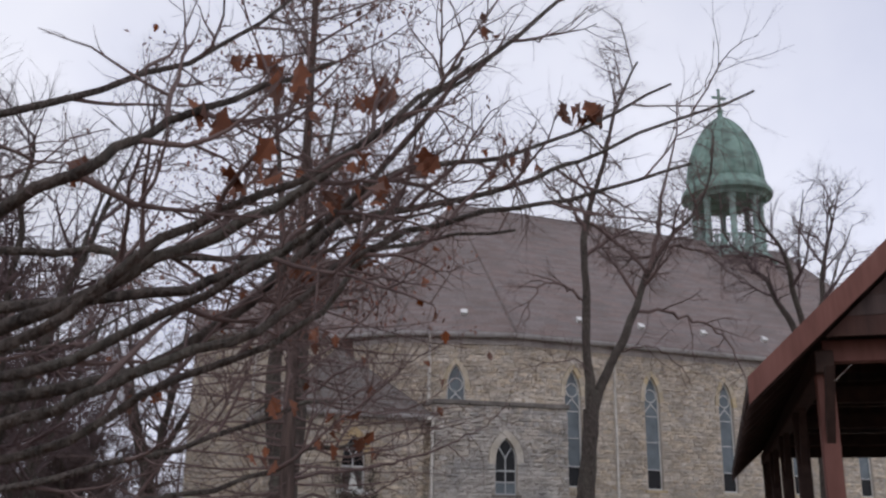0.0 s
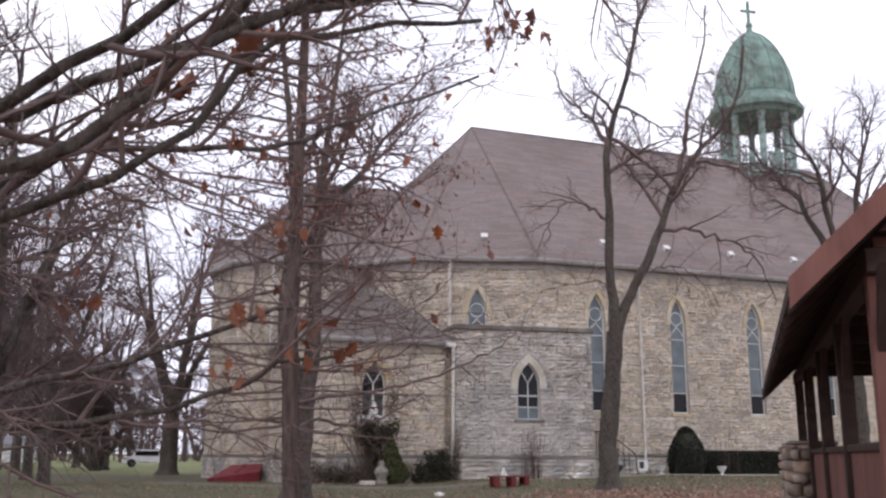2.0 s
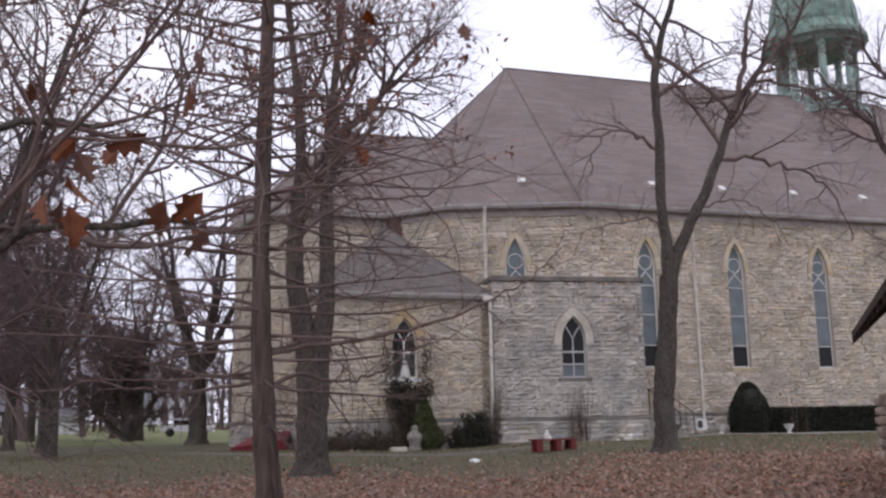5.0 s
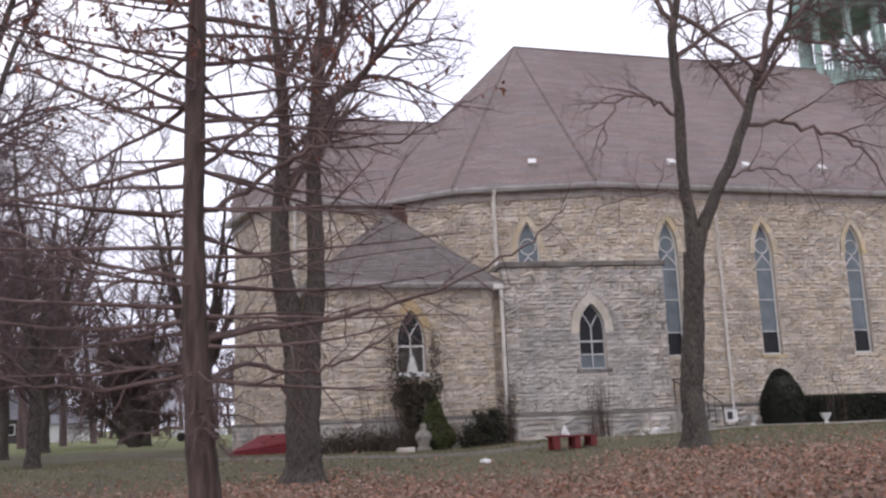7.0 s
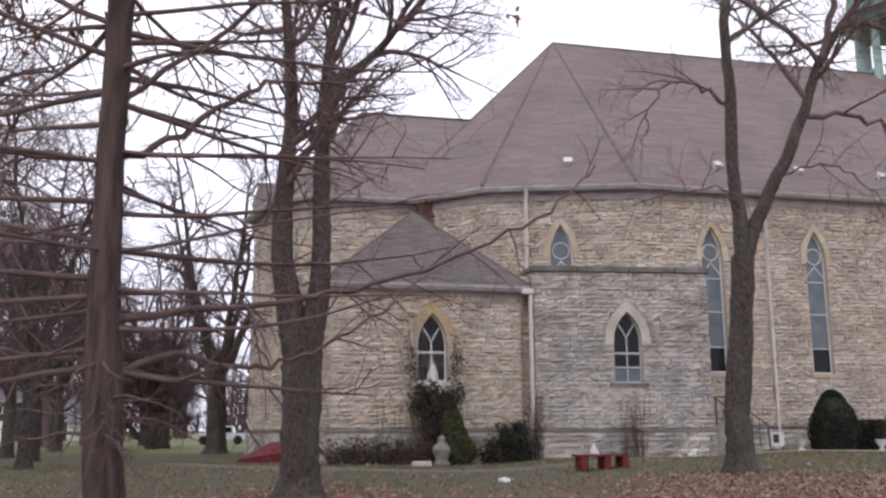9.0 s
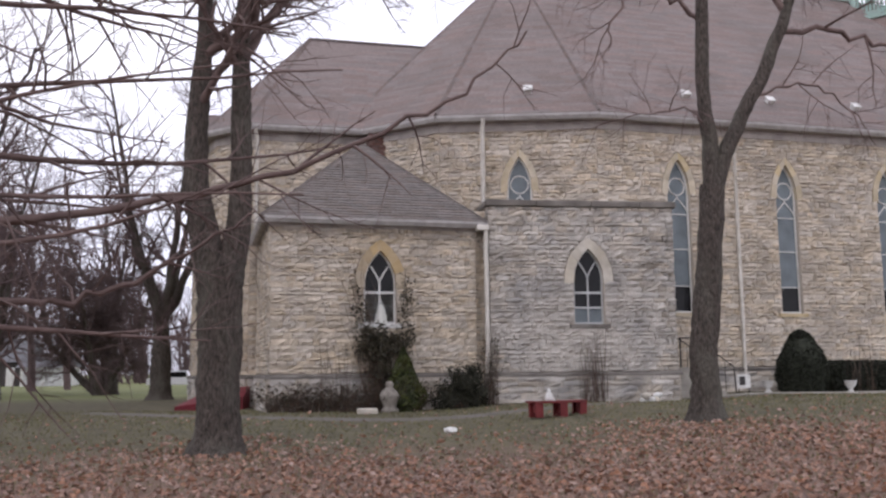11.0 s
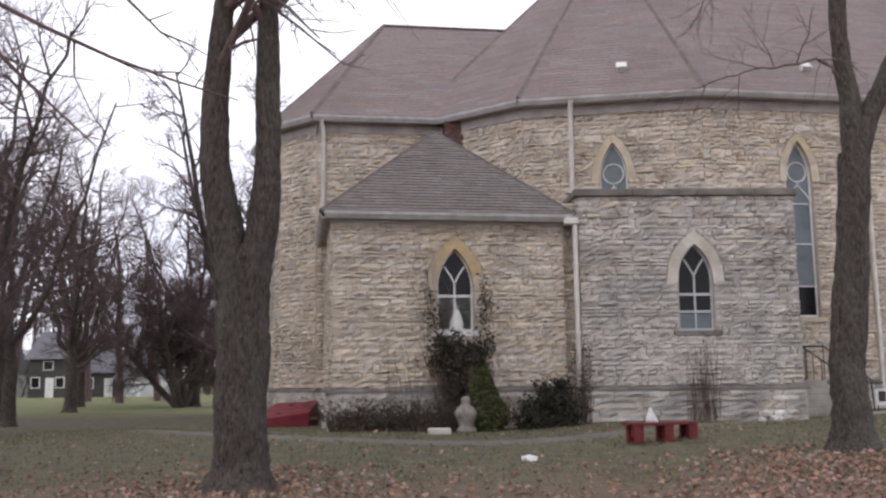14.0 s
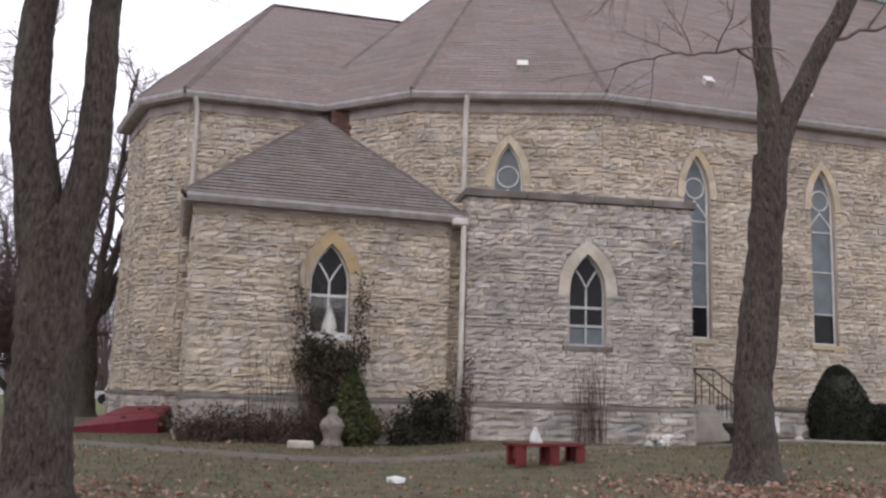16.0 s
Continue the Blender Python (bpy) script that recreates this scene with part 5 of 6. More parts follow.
plain_tree(34, -20, 10, 12, 0.24, "bare tree on the lawn", sp=far_sp, fork=0.28)
plain_tree(35, -18.4, -6.0, 10, 0.2, "bare tree on the lawn", sp=far_sp, fork=0.25)
plain_tree(36, -21, -1.0, 11, 0.22, "bare tree on the lawn", sp=far_sp, fork=0.25)
plain_tree(37, 14.5, -6.0, 16, 0.3, "bare tree beyond the pavilion", sp=far_sp, fork=0.45)
plain_tree(38, 33, 24, 27, 0.4, "tall thin bare tree behind the church", sp=spec(n=(10, 5, 3, 2, 2), count=(6, 5, 4, 2, 0), length=(4, 2.2, 1.4, 0.8, 0.4), angle=((20, 45), (20, 45), (25, 50), (25, 60), (25, 60))), fork=0.35)
plain_tree(39, -23, 12, 13, 0.25, "bare tree on the far lawn", sp=far_sp, fork=0.25)
plain_tree(40, -27, 24, 14, 0.3, "bare tree on the far lawn", sp=far_sp, fork=0.25)
plain_tree(41, -17.5, 30, 14, 0.3, "bare tree on the far lawn", sp=far_sp, fork=0.25)

plain_tree(43, -21.0, 20, 12, 0.26, "bare tree on the far lawn", sp=far_sp, fork=0.22)
plain_tree(44, -24.5, 31, 13, 0.28, "bare tree on the far lawn", sp=far_sp, fork=0.22)
plain_tree(45, -20.5, 38, 12, 0.26, "bare tree on the far lawn", sp=far_sp, fork=0.22)

# many-stemmed crab apple
r5 = np.random.default_rng(51)
MX, MY = -17.6, 27.2
stems = []
for a, t in ((2.9, 1.3), (1.2, 0.4), (0.2, 0.7), (4.4, 0.6), (3.4, 0.35)):
    q = limb([(MX, MY, -0.1), (MX + 1.1 * t * math.cos(a), MY + 1.1 * t * math.sin(a), 1.2), (MX + 2.8 * t * math.cos(a), MY + 2.8 * t * math.sin(a), 3.6), (MX + 3.8 * t * math.cos(a), MY + 3.8 * t * math.sin(a), 6.0)], 0.24, 0.05, 4, r5, 0.05)
    stems.append((*q, 7, 0))
sp5 = spec(n=(10, 5, 3, 2, 2), count=(15, 11, 8, 2, 0), length=(2.8, 1.7, 1.0, 0.6, 0.3), rad=(0.08, 0.035, 0.016, 0.01, 0.006), **{"from": (0.3, 0.15, 0.1, 0.1, 0.1)})
oth = []
for q in stems:
    branch(oth, r5, q[0], q[1], 0, sp5, 5)
tree("tree", (MX, MY, 0), "low many-stemmed bare crab apple with dense twigs", [q[:3] for q in stems], oth, BARK, TWIGFAR)

# far woods
r6 = np.random.default_rng(61)
paths = []
wsp = spec(count=(9, 7, 5, 0, 0), n=(7, 4, 3, 2, 2), sides=(5, 3, 3, 3, 3), length=(5, 3.0, 1.6, 0.8, 0.3), rad=(0.12, 0.06, 0.03, 0.02, 0.01))
for k in range(84):
    x = -100 + 96 * (k + r6.uniform(0, 1)) / 84
    y = r6.uniform(86, 125)
    if k % 5 == 0:
        y = r6.uniform(34, 50)
        x = -60 + 36 * r6.uniform(0, 1)
    grow(paths, r6, (x, y, -0.2), (r6.normal(0, 0.05), r6.normal(0, 0.05), 1), r6.uniform(11, 17), 0.32, 0, wsp, 0.2)
usp = spec(count=(8, 6, 4, 0, 0), n=(5, 3, 3, 2, 2), sides=(4, 3, 3, 3, 3), length=(3.0, 2.0, 1.2, 0.8, 0.3), rad=(0.08, 0.05, 0.03, 0.02, 0.01), **{"from": (0.05, 0.1, 0.1, 0.1, 0.1)})
for k in range(190):
    grow(paths, r6, (-100 + 88 * (k + r6.uniform(0, 1)) / 190, r6.uniform(84, 125), -0.2), (r6.normal(0, 0.2), r6.normal(0, 0.2), 1), r6.uniform(5, 10), 0.14, 0, usp, 0.2)
v, f = tube_arrays([q[:3] for q in paths])
tagged(raw("far_woods", v, f, TWIGFAR, None, "", True), "distant belt of bare winter trees beyond the lawn", "woods", kind="stuff")


# ---- shrubs ----
def shrub(name, loc, label, category, V, F, material, stems=None):
    e = thing(name, loc, label, category)
    tagged(raw("foliage", V, F, material, e), kind="stuff")
    if stems:
        v, f = tube_arrays(stems)
        tagged(raw("bare_growth", v, f, BRAMBLE, e, "", True), kind="stuff")
    return e


def solid_cloud(n, r, shape, size, aspect=0.5):
    """Leaves near the skin of a shape: shape(u, t) gives a place for a turn u and a height share t."""
    u, t = r.uniform(0, 2 * np.pi, n), r.uniform(0, 1, n)
    return leaf_cloud(shape(u, t, r.uniform(0.8, 1.04, n)), size, r, 1.0, aspect)


r7 = np.random.default_rng(71)
yz = float(ground_z(11, 1.3))


def dome_shape(cx, cy, cz, rx, h, p):
    def s(u, t, k):
        prof = np.sqrt(np.clip(1 - t ** p, 0, 1)) * (0.86 + 0.2 * np.sin(np.pi * np.clip(t * 1.3, 0, 1)))
        lump = 1 + 0.05 * np.sin(3 * u + 5 * t) + 0.04 * np.sin(7 * u - 9 * t)
        return np.stack([cx + rx * prof * k * lump * np.cos(u), cy + rx * prof * k * lump * np.sin(u), cz + h * t], -1)
    return s


V, F = solid_cloud(9000, r7, dome_shape(10.95, 1.4, yz, 0.82, 2.1, 2.6), 0.05)
e = shrub("yew_bush", (10.95, 1.4, yz), "clipped dome-shaped dark evergreen bush", "bush", V, F, YEW)
part("core", lathe([(0.68, yz), (0.74, yz + 0.6), (0.68, yz + 1.2), (0.45, yz + 1.75), (0.1, yz + 1.98)], 12, (10.95, 1.4, 0)), YEW, e)


def hedge_pts(n, r, lo, hi):
    p = r.uniform(0, 1, (n, 3))
    k = r.integers(0, 4, n)
    p[k == 0, 2] = r.uniform(0.92, 1.04, (k == 0).sum())
    p[k == 1, 1] = r.uniform(-0.05, 0.1, (k == 1).sum())
    p[k == 2, 1] = r.uniform(-0.05, 0.1, (k == 2).sum())
    return np.array(lo) + p * (np.array(hi) - np.array(lo))


hz = float(ground_z(16, 2))
V, F = leaf_cloud(hedge_pts(14000, r7, (12.1, 1.5, hz), (20.5, 2.4, hz + 1.05)), 0.05, r7)
e = shrub("hedge", (16, 2, hz), "long clipped dark evergreen hedge against the nave wall", "hedge", V, F, YEW)
part("core", boxes(((12.2, 1.6, hz), (20.4, 2.3, hz + 0.95))), YEW, e)


def cone_shape(cx, cy, cz, rx, h):
    def s(u, t, k):
        prof = np.minimum(1.0, (1 - t) * 1.35) * (0.8 + 0.2 * np.minimum(t * 6, 1))
        lump = 1 + 0.1 * np.sin(4 * u + 9 * t)
        return np.stack([cx + rx * prof * k * lump * np.cos(u), cy + rx * prof * k * lump * np.sin(u), cz + h * t], -1)
    return s


V, F = solid_cloud(5000, r7, cone_shape(-2.8, -0.95, 0.0, 0.64, 1.85), 0.055)
e = shrub("arborvitae_bush", (-2.8, -0.95, 0), "small cone-shaped green arborvitae beside the statue", "bush", V, F, ARBOR)
part("core", lathe([(0.4, 0), (0.46, 0.5), (0.38, 0.8), (0.17, 1.3), (0.02, 1.55)], 10, (-2.8, -0.95, 0)), EVERGREEN, e)


def ragged(n, r, c, rad, k):
    """Leaves in many small tufts, thrown about a bush's bulk."""
    m = np.array(c) + np.clip(r.normal(0, 0.5, (k, 3)), -1.1, 1.1) * np.array(rad)
    p = m[r.integers(0, k, n)] + r.normal(0, 0.09, (n, 3))
    p[:, 2] = np.maximum(p[:, 2], 0.03)
    return p


def sprays(n, r, x, y, z0, spread, top, lean=0.0, thick=0.011):
    """Bare crooked stems that rise and splay from one root."""
    out = []
    for k in range(n):
        x0, y0 = x + r.normal(0, 0.12), y + r.normal(0, 0.08)
        dx, h = r.normal(lean, spread), top * r.uniform(0.35, 1.05)
        p = [(x0, y0, z0)]
        for j in range(1, 9):
            u = j / 8
            p.append((x0 + dx * u ** 1.3 + r.normal(0, 0.045), y0 + 0.35 * min(1, 2 * u) + r.normal(0, 0.04), z0 + h * u))
        out.append((np.array(p), np.linspace(thick, 0.003, 9), 4))
    return out


V, F = leaf_cloud(np.concatenate([ragged(3800, r7, (-1.15, -0.75, 0.42), (0.72, 0.4, 0.45), 90), ragged(1700, r7, (-0.85, -0.55, 0.85), (0.5, 0.3, 0.4), 45)]), 0.045, r7)
shrub("juniper_bush", (-0.95, -0.75, 0), "low dark ragged evergreen bush by the downspout", "bush", V, F, EVERGREEN, sprays(40, r7, -1.1, -0.85, 0.0, 0.55, 1.3))
V, F = leaf_cloud(np.concatenate([ragged(2100, r7, (-3.2, -0.55, 2.05), (0.62, 0.25, 0.42), 60), ragged(900, r7, (-3.75, -0.55, 2.0), (0.5, 0.2, 0.5), 40), ragged(900, r7, (-3.3, -0.65, 1.2), (0.42, 0.25, 0.7), 36), ragged(260, r7, (-4.05, -0.35, 3.0), (0.25, 0.1, 1.1), 40), ragged(200, r7, (-2.62, -0.33, 3.3), (0.14, 0.08, 0.9), 34)]), 0.042, r7, aspect=0.7)
st = sprays(70, r7, -3.4, -0.75, 0.0, 0.42, 2.5, -0.1) + sprays(26, r7, -3.7, -0.7, 0.0, 0.35, 4.9, -0.5, 0.009) + sprays(12, r7, -2.75, -0.7, 0.0, 0.12, 4.3, 0.1, 0.008)
shrub("climbing_shrub", (-3.45, -0.75, 0), "half-bare brown ivy and rose climbing round the sacristy window", "bush", V, F, IVY, st)


def bramble(x0, x1, y, h, n, seed, label, dense=0):
    r = np.random.default_rng(seed)
    st, lv = [], []
    for k in range(n):
        x = r.uniform(x0, x1)
        yy = y + r.normal(0, 0.16)
        z = float(ground_z(x, yy))
        hh = h * r.uniform(0.4, 1.1)
        p = [(x, yy, z)]
        dx, dy = r.normal(0, 0.2 + 0.35 * (h < 1)), r.normal(0, 0.18)
        for j in range(1, 6):
            p.append((x + dx * (j / 5) ** 1.4 + r.normal(0, 0.02), yy + dy * j / 5, z + hh * (j / 5) ** 0.9))
        st.append((np.array(p), np.linspace(0.009, 0.003, 6), 3))
        for j in range(dense):
            q = p[r.integers(1, 6)]
            lv.append(np.array(q) + r.normal(0, 0.05, 3))
    e = thing("bare_shrub", ((x0 + x1) / 2, y, 0), label, "bush")
    v, f = tube_arrays(st)
    tagged(raw("bare_growth", v, f, BRAMBLE, e, "", True), kind="stuff")
    if lv:
        V, F = leaf_cloud(np.array(lv), 0.04, r)
        tagged(raw("foliage", V, F, IVY, e), kind="stuff")


bramble(-6.7, -2.3, -1.05, 0.8, 520, 81, "tangled low brambles with dark leaves at the plinth", 5)
bramble(-5.3, -4.3, -0.85, 2.0, 34, 82, "tall thin bare stems against the sacristy wall")
bramble(2.75, 3.55, -0.4, 2.3, 46, 83, "leafless upright shrub before the annex wall")
bramble(-0.3, 0.1, -0.25, 2.2, 40, 84, "dark vine climbing beside the downspout", 8)
bramble(12.3, 13.2, 0.8, 2.4, 16, 85, "thin bare sapling by the hedge")


# ---- pavilion ----
VX, WX = Vector((0.5, 0.866)).normalized(), Vector((0.866, -0.5)).normalized()
P0 = Vector((-4.16, -30.72))
PZ = 0.24
pav = thing("pavilion", (-1, -28, PZ), "open park pavilion with red-brown timber, dark roof and fieldstone piers", "pavilion")


def pv(s, w, z):
    q = P0 + VX * s + WX * w
    return (q.x, q.y, z)


PL, PW, PE, PR = 14.1, 6.4, 2.6, 5.62
PM = Matrix(((VX.x, WX.x, 0, P0.x), (VX.y, WX.y, 0, P0.y), (0, 0, 1, 0), (0, 0, 0, 1)))
for a, b in ((0.0, PW / 2), (PW, PW / 2)):
    bm = bmesh.new()
    q = [pv(0, a, PE), pv(PL, a, PE), pv(PL, b, PR), pv(0, b, PR)]
    va = [bm.verts.new((x, y, z)) for x, y, z in q]
    vb = [bm.verts.new((x, y, z - 0.12)) for x, y, z in q]
    bm.faces.new(va)
    bm.faces.new(vb[::-1])
    for j in range(4):
        bm.faces.new((va[j], vb[j], vb[(j + 1) % 4], va[(j + 1) % 4]))
    part("roof", bm, WOODDARK, pav, "dark weathered roof slope")
    for s in (-0.06, PL):
        bm = bmesh.new()
        sl = (PR - PE) / (b - a)
        q = [(a, PE), (b, PR), (b, PR - 0.3), (a, PE - 0.26)]
        va = [bm.verts.new(pv(s, w, z + 0.02)) for w, z in q]
        vb = [bm.verts.new(pv(s + 0.06, w, z + 0.02)) for w, z in q]
        bm.faces.new(va)
        bm.faces.new(vb[::-1])
        for j in range(4):
            bm.faces.new((va[j], vb[j], vb[(j + 1) % 4], va[(j + 1) % 4]))
        part("bargeboard", bm, WOODRED, pav, "red-brown gable board")
    for k in range(15):
        s = 0.35 + k * (PL - 0.7) / 14
        bm = bmesh.new()
        q = [(a, PE - 0.125), (b, PR - 0.125), (b, PR - 0.26), (a, PE - 0.24)]
        va = [bm.verts.new(pv(s - 0.04, w, z)) for w, z in q]
        vb = [bm.verts.new(pv(s + 0.04, w, z)) for w, z in q]
        bm.faces.new(va)
        bm.faces.new(vb[::-1])
        for j in range(4):
            bm.faces.new((va[j], vb[j], vb[(j + 1) % 4], va[(j + 1) % 4]))
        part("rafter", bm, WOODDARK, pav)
# gable boards with lap joints
for s in (0.14, PL - 0.14):
    z = 3.02
    while z < PR - 0.35:
        hw = (PR - 0.3 - z) / ((PR - PE) / (PW / 2))
        hw2 = max((PR - 0.3 - z - 0.2) / ((PR - PE) / (PW / 2)), 0.02)
        bm = bmesh.new()
        q = [(PW / 2 - hw, z), (PW / 2 + hw, z), (PW / 2 + hw2, z + 0.195), (PW / 2 - hw2, z + 0.195)]
        va = [bm.verts.new(pv(s - 0.03, w, zz)) for w, zz in q]
        vb = [bm.verts.new(pv(s, w, zz)) for w, zz in q]
        bm.faces.new(va)
        bm.faces.new(vb[::-1])
        for j in range(4):
            bm.faces.new((va[j], vb[j], vb[(j + 1) % 4], va[(j + 1) % 4]))
        part("gable_board", bm, WOODMID, pav)
        z += 0.2
for w in (0.75, PW - 0.75):
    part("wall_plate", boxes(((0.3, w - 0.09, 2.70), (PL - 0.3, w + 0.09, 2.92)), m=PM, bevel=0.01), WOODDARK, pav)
# frames behind the first get darker wood in place of the roof's shade
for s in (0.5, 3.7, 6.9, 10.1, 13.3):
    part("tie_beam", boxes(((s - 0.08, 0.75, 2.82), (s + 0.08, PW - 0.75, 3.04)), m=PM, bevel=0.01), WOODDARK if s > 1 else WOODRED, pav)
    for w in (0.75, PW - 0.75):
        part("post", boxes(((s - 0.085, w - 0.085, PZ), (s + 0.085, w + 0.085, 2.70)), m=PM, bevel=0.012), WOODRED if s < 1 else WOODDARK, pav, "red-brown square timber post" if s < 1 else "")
        for k in (-1, 1):
            bm = bmesh.new()
            q = [(s + k * 0.085, 2.02), (s + k * 0.62, 2.70), (s + k * 0.46, 2.70), (s + k * 0.085, 2.22)]
            va = [bm.verts.new(pv(a, w - 0.04, z)) for a, z in q]
            vb = [bm.verts.new(pv(a, w + 0.04, z)) for a, z in q]
            bm.faces.new(va)
            bm.faces.new(vb[::-1])
            for j in range(4):
                bm.faces.new((va[j], vb[j], vb[(j + 1) % 4], va[(j + 1) % 4]))
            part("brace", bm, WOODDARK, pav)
part("slab", boxes(((0.35, 0.6, PZ - 0.5), (PL - 0.3, PW - 0.6, PZ)), m=PM, bevel=0.02), CONCRETE, pav, "concrete floor slab")
# board infill under a rail, on the long sides beyond the first bay
for w in (0.75, PW - 0.75):
    for s0, s1 in ((3.8, 6.8), (7.0, 10.0), (0.6, 3.6)):
        part("rail", boxes(((s0, w - 0.06, PZ + 0.95), (s1, w + 0.06, PZ + 1.03)), m=PM, bevel=0.01), WOODDARK, pav)
        s = s0
        while s < s1 - 0.1:
            part("infill_board", boxes(((s, w - 0.02, PZ + 0.05), (s + 0.185, w + 0.02, PZ + 0.95)), m=PM), WOODRED, pav)
            s += 0.2


def fieldstones(name, s0, s1, w0, w1, z0, z1, parent, seed):
    r = np.random.default_rng(seed)
    core = part(name, boxes(((s0 + 0.06, w0 + 0.06, z0 - 0.4), (s1 - 0.06, w1 - 0.06, z1 - 0.04)), m=PM), MORTAR, parent, "pier of rounded tan fieldstones")
    part("cap", boxes(((s0 - 0.03, w0 - 0.03, z1 - 0.05), (s1 + 0.03, w1 + 0.03, z1 + 0.03)), m=PM, bevel=0.03), FIELDSTONE, core)
    sides = [((s0, w0), (s1, w0)), ((s0, w1), (s0, w0)), ((s1, w0), (s1, w1)), ((s1, w1), (s0, w1))]
    for (a, b), (c, d) in sides:
        L = math.hypot(c - a, d - b)
        z = z0
        while z < z1 - 0.08:
            h = min(r.uniform(0.14, 0.26), z1 - 0.05 - z)
            x = 0.0
            while x < L - 0.05:
                ln = min(r.uniform(0.2, 0.42), L - x)
                u = (x + ln / 2) / L
                ctr = Vector(pv(a + (c - a) * u, b + (d - b) * u, z + h / 2))
                bm = bmesh.new()
                bmesh.ops.create_icosphere(bm, subdivisions=1, radius=1)
                e1 = (VX * (c - a) + WX * (d - b)).normalized()
                mm = Matrix(((e1.x, -e1.y, 0, ctr.x), (e1.y, e1.x, 0, ctr.y), (0, 0, 1, ctr.z), (0, 0, 0, 1))) @ Matrix.Diagonal((ln * 0.56, 0.13, h * 0.57, 1))
                for v in bm.verts:
                    v.co += Vector(r.normal(0, 0.07, 3))
                    q = v.co
                    v.co = Vector((math.copysign(abs(q.x) ** 0.7, q.x), q.y, math.copysign(abs(q.z) ** 0.7, q.z)))
                bm.transform(mm)
                part("fieldstone", bm, FIELDSTONE, core, "", True)
                x += ln
            z += h


fieldstones("stone_pier", 10.2, 11.6, 0.35, 1.15, PZ, PZ + 1.15, pav, 91)
fieldstones("stone_pier", 12.7, 13.7, 0.35, 1.15, PZ, PZ + 1.15, pav, 92)


# ---- things by the church ----
def bench():
    bz = float(ground_z(0.2, -7.5))
    m = pose(0.22, -7.3, bz, 0, 0, 19)
    e = thing("bench", (0.17, -7.3, bz), "low faded red painted bowed bench on three slab legs", "bench")
    H = 0.37

    def bowed(name, x0, x1, w0, w1, z0, z1):
        bm = bmesh.new()
        n = 8
        rows = []
        for k in range(n + 1):
            x = x0 + (x1 - x0) * k / n
            y = 0.14 * (x / 0.72) ** 2
            rows.append([bm.verts.new(m @ Vector((x, y + w, z))) for w, z in ((w0, z0), (w1, z0), (w1, z1), (w0, z1))])
        for a, b in zip(rows, rows[1:]):
            for k in range(4):
                bm.faces.new((a[k], a[(k + 1) % 4], b[(k + 1) % 4], b[k]))
        bm.faces.new(rows[0][::-1])
        bm.faces.new(rows[-1])
        part(name, bm, REDPAINT, e)

    for w in (-0.2, -0.06, 0.08):
        bowed("seat_board", -0.72, 0.72, w, w + 0.13, H - 0.045, H)
    for x in (-0.6, 0.0, 0.6):
        y = 0.14 * (x / 0.72) ** 2
        part("leg", boxes(((x - 0.1, y - 0.18, 0.0), (x + 0.1, y - 0.12, H - 0.046)), ((x - 0.1, y + 0.1, 0.0), (x + 0.1, y + 0.16, H - 0.046)), ((x - 0.03, y - 0.119, 0.1), (x + 0.03, y + 0.099, H - 0.05)), m=m, bevel=0.008), REDPAINT, e)
    at = m @ Vector((-0.28, 0.02, H))
    bm = lathe([(0.1, 0.0), (0.11, 0.04), (0.09, 0.1), (0.065, 0.17), (0.035, 0.21), (0.04, 0.25), (0.012, 0.28)], 12, tuple(at))
    for v in bm.verts:
        v.co.x += 0.35 * max(0.0, 0.12 - (v.co.z - at.z)) * (1 if v.co.x > at.x else 0.3)
    tagged(part("ornament", bm, WHITE, None, "", True), "small white figurine standing on the red bench", "ornament")


bench()


def lump(name, at, rad, material, seed, label, category, sub=2):
    r = np.random.default_rng(seed)
    bm = bmesh.new()
    bmesh.ops.create_icosphere(bm, subdivisions=sub, radius=1)
    for v in bm.verts:
        v.co += v.co * float(r.normal(0, 0.12))
    bm.transform(Matrix.Translation(at) @ pose(0, 0, 0, 0, 0, float(r.uniform(0, 180))) @ Matrix.Diagonal((*rad, 1)))
    return tagged(part(name, bm, material, None), label, category)


for k in range(9):
    a = k * 2.4
    x, y = 4.75 + 0.25 * math.cos(a) * (k / 8 + 0.3), -0.75 + 0.18 * math.sin(a)
    tagged(lump("rock", (x, y, float(ground_z(x, y)) + 0.08 + 0.13 * (k > 5)), (0.17, 0.13, 0.11), GREYDRESSED if k % 2 else WHITE, 200 + k, "pale rock of a small heap against the annex", "rock", 1), group="rock heap")
x, y = -2.55, -8.87
lump("rock", (x, y, float(ground_z(x, y)) + 0.05), (0.16, 0.1, 0.07), WHITE, 220, "flat white stone lying in the grass", "rock", 1)
x, y = -3.95, -2.6
tagged(part("stone_block", boxes(((x - 0.28, y - 0.16, 0.0), (x + 0.28, y + 0.16, 0.17)), bevel=0.03), GREYDRESSED, None), "low pale stone marker block in the grass", "stone block")
gz = float(ground_z(-3.25, -1.4))
rs = np.random.default_rng(77)
bm = bmesh.new()
bmesh.ops.create_icosphere(bm, subdivisions=4, radius=1)
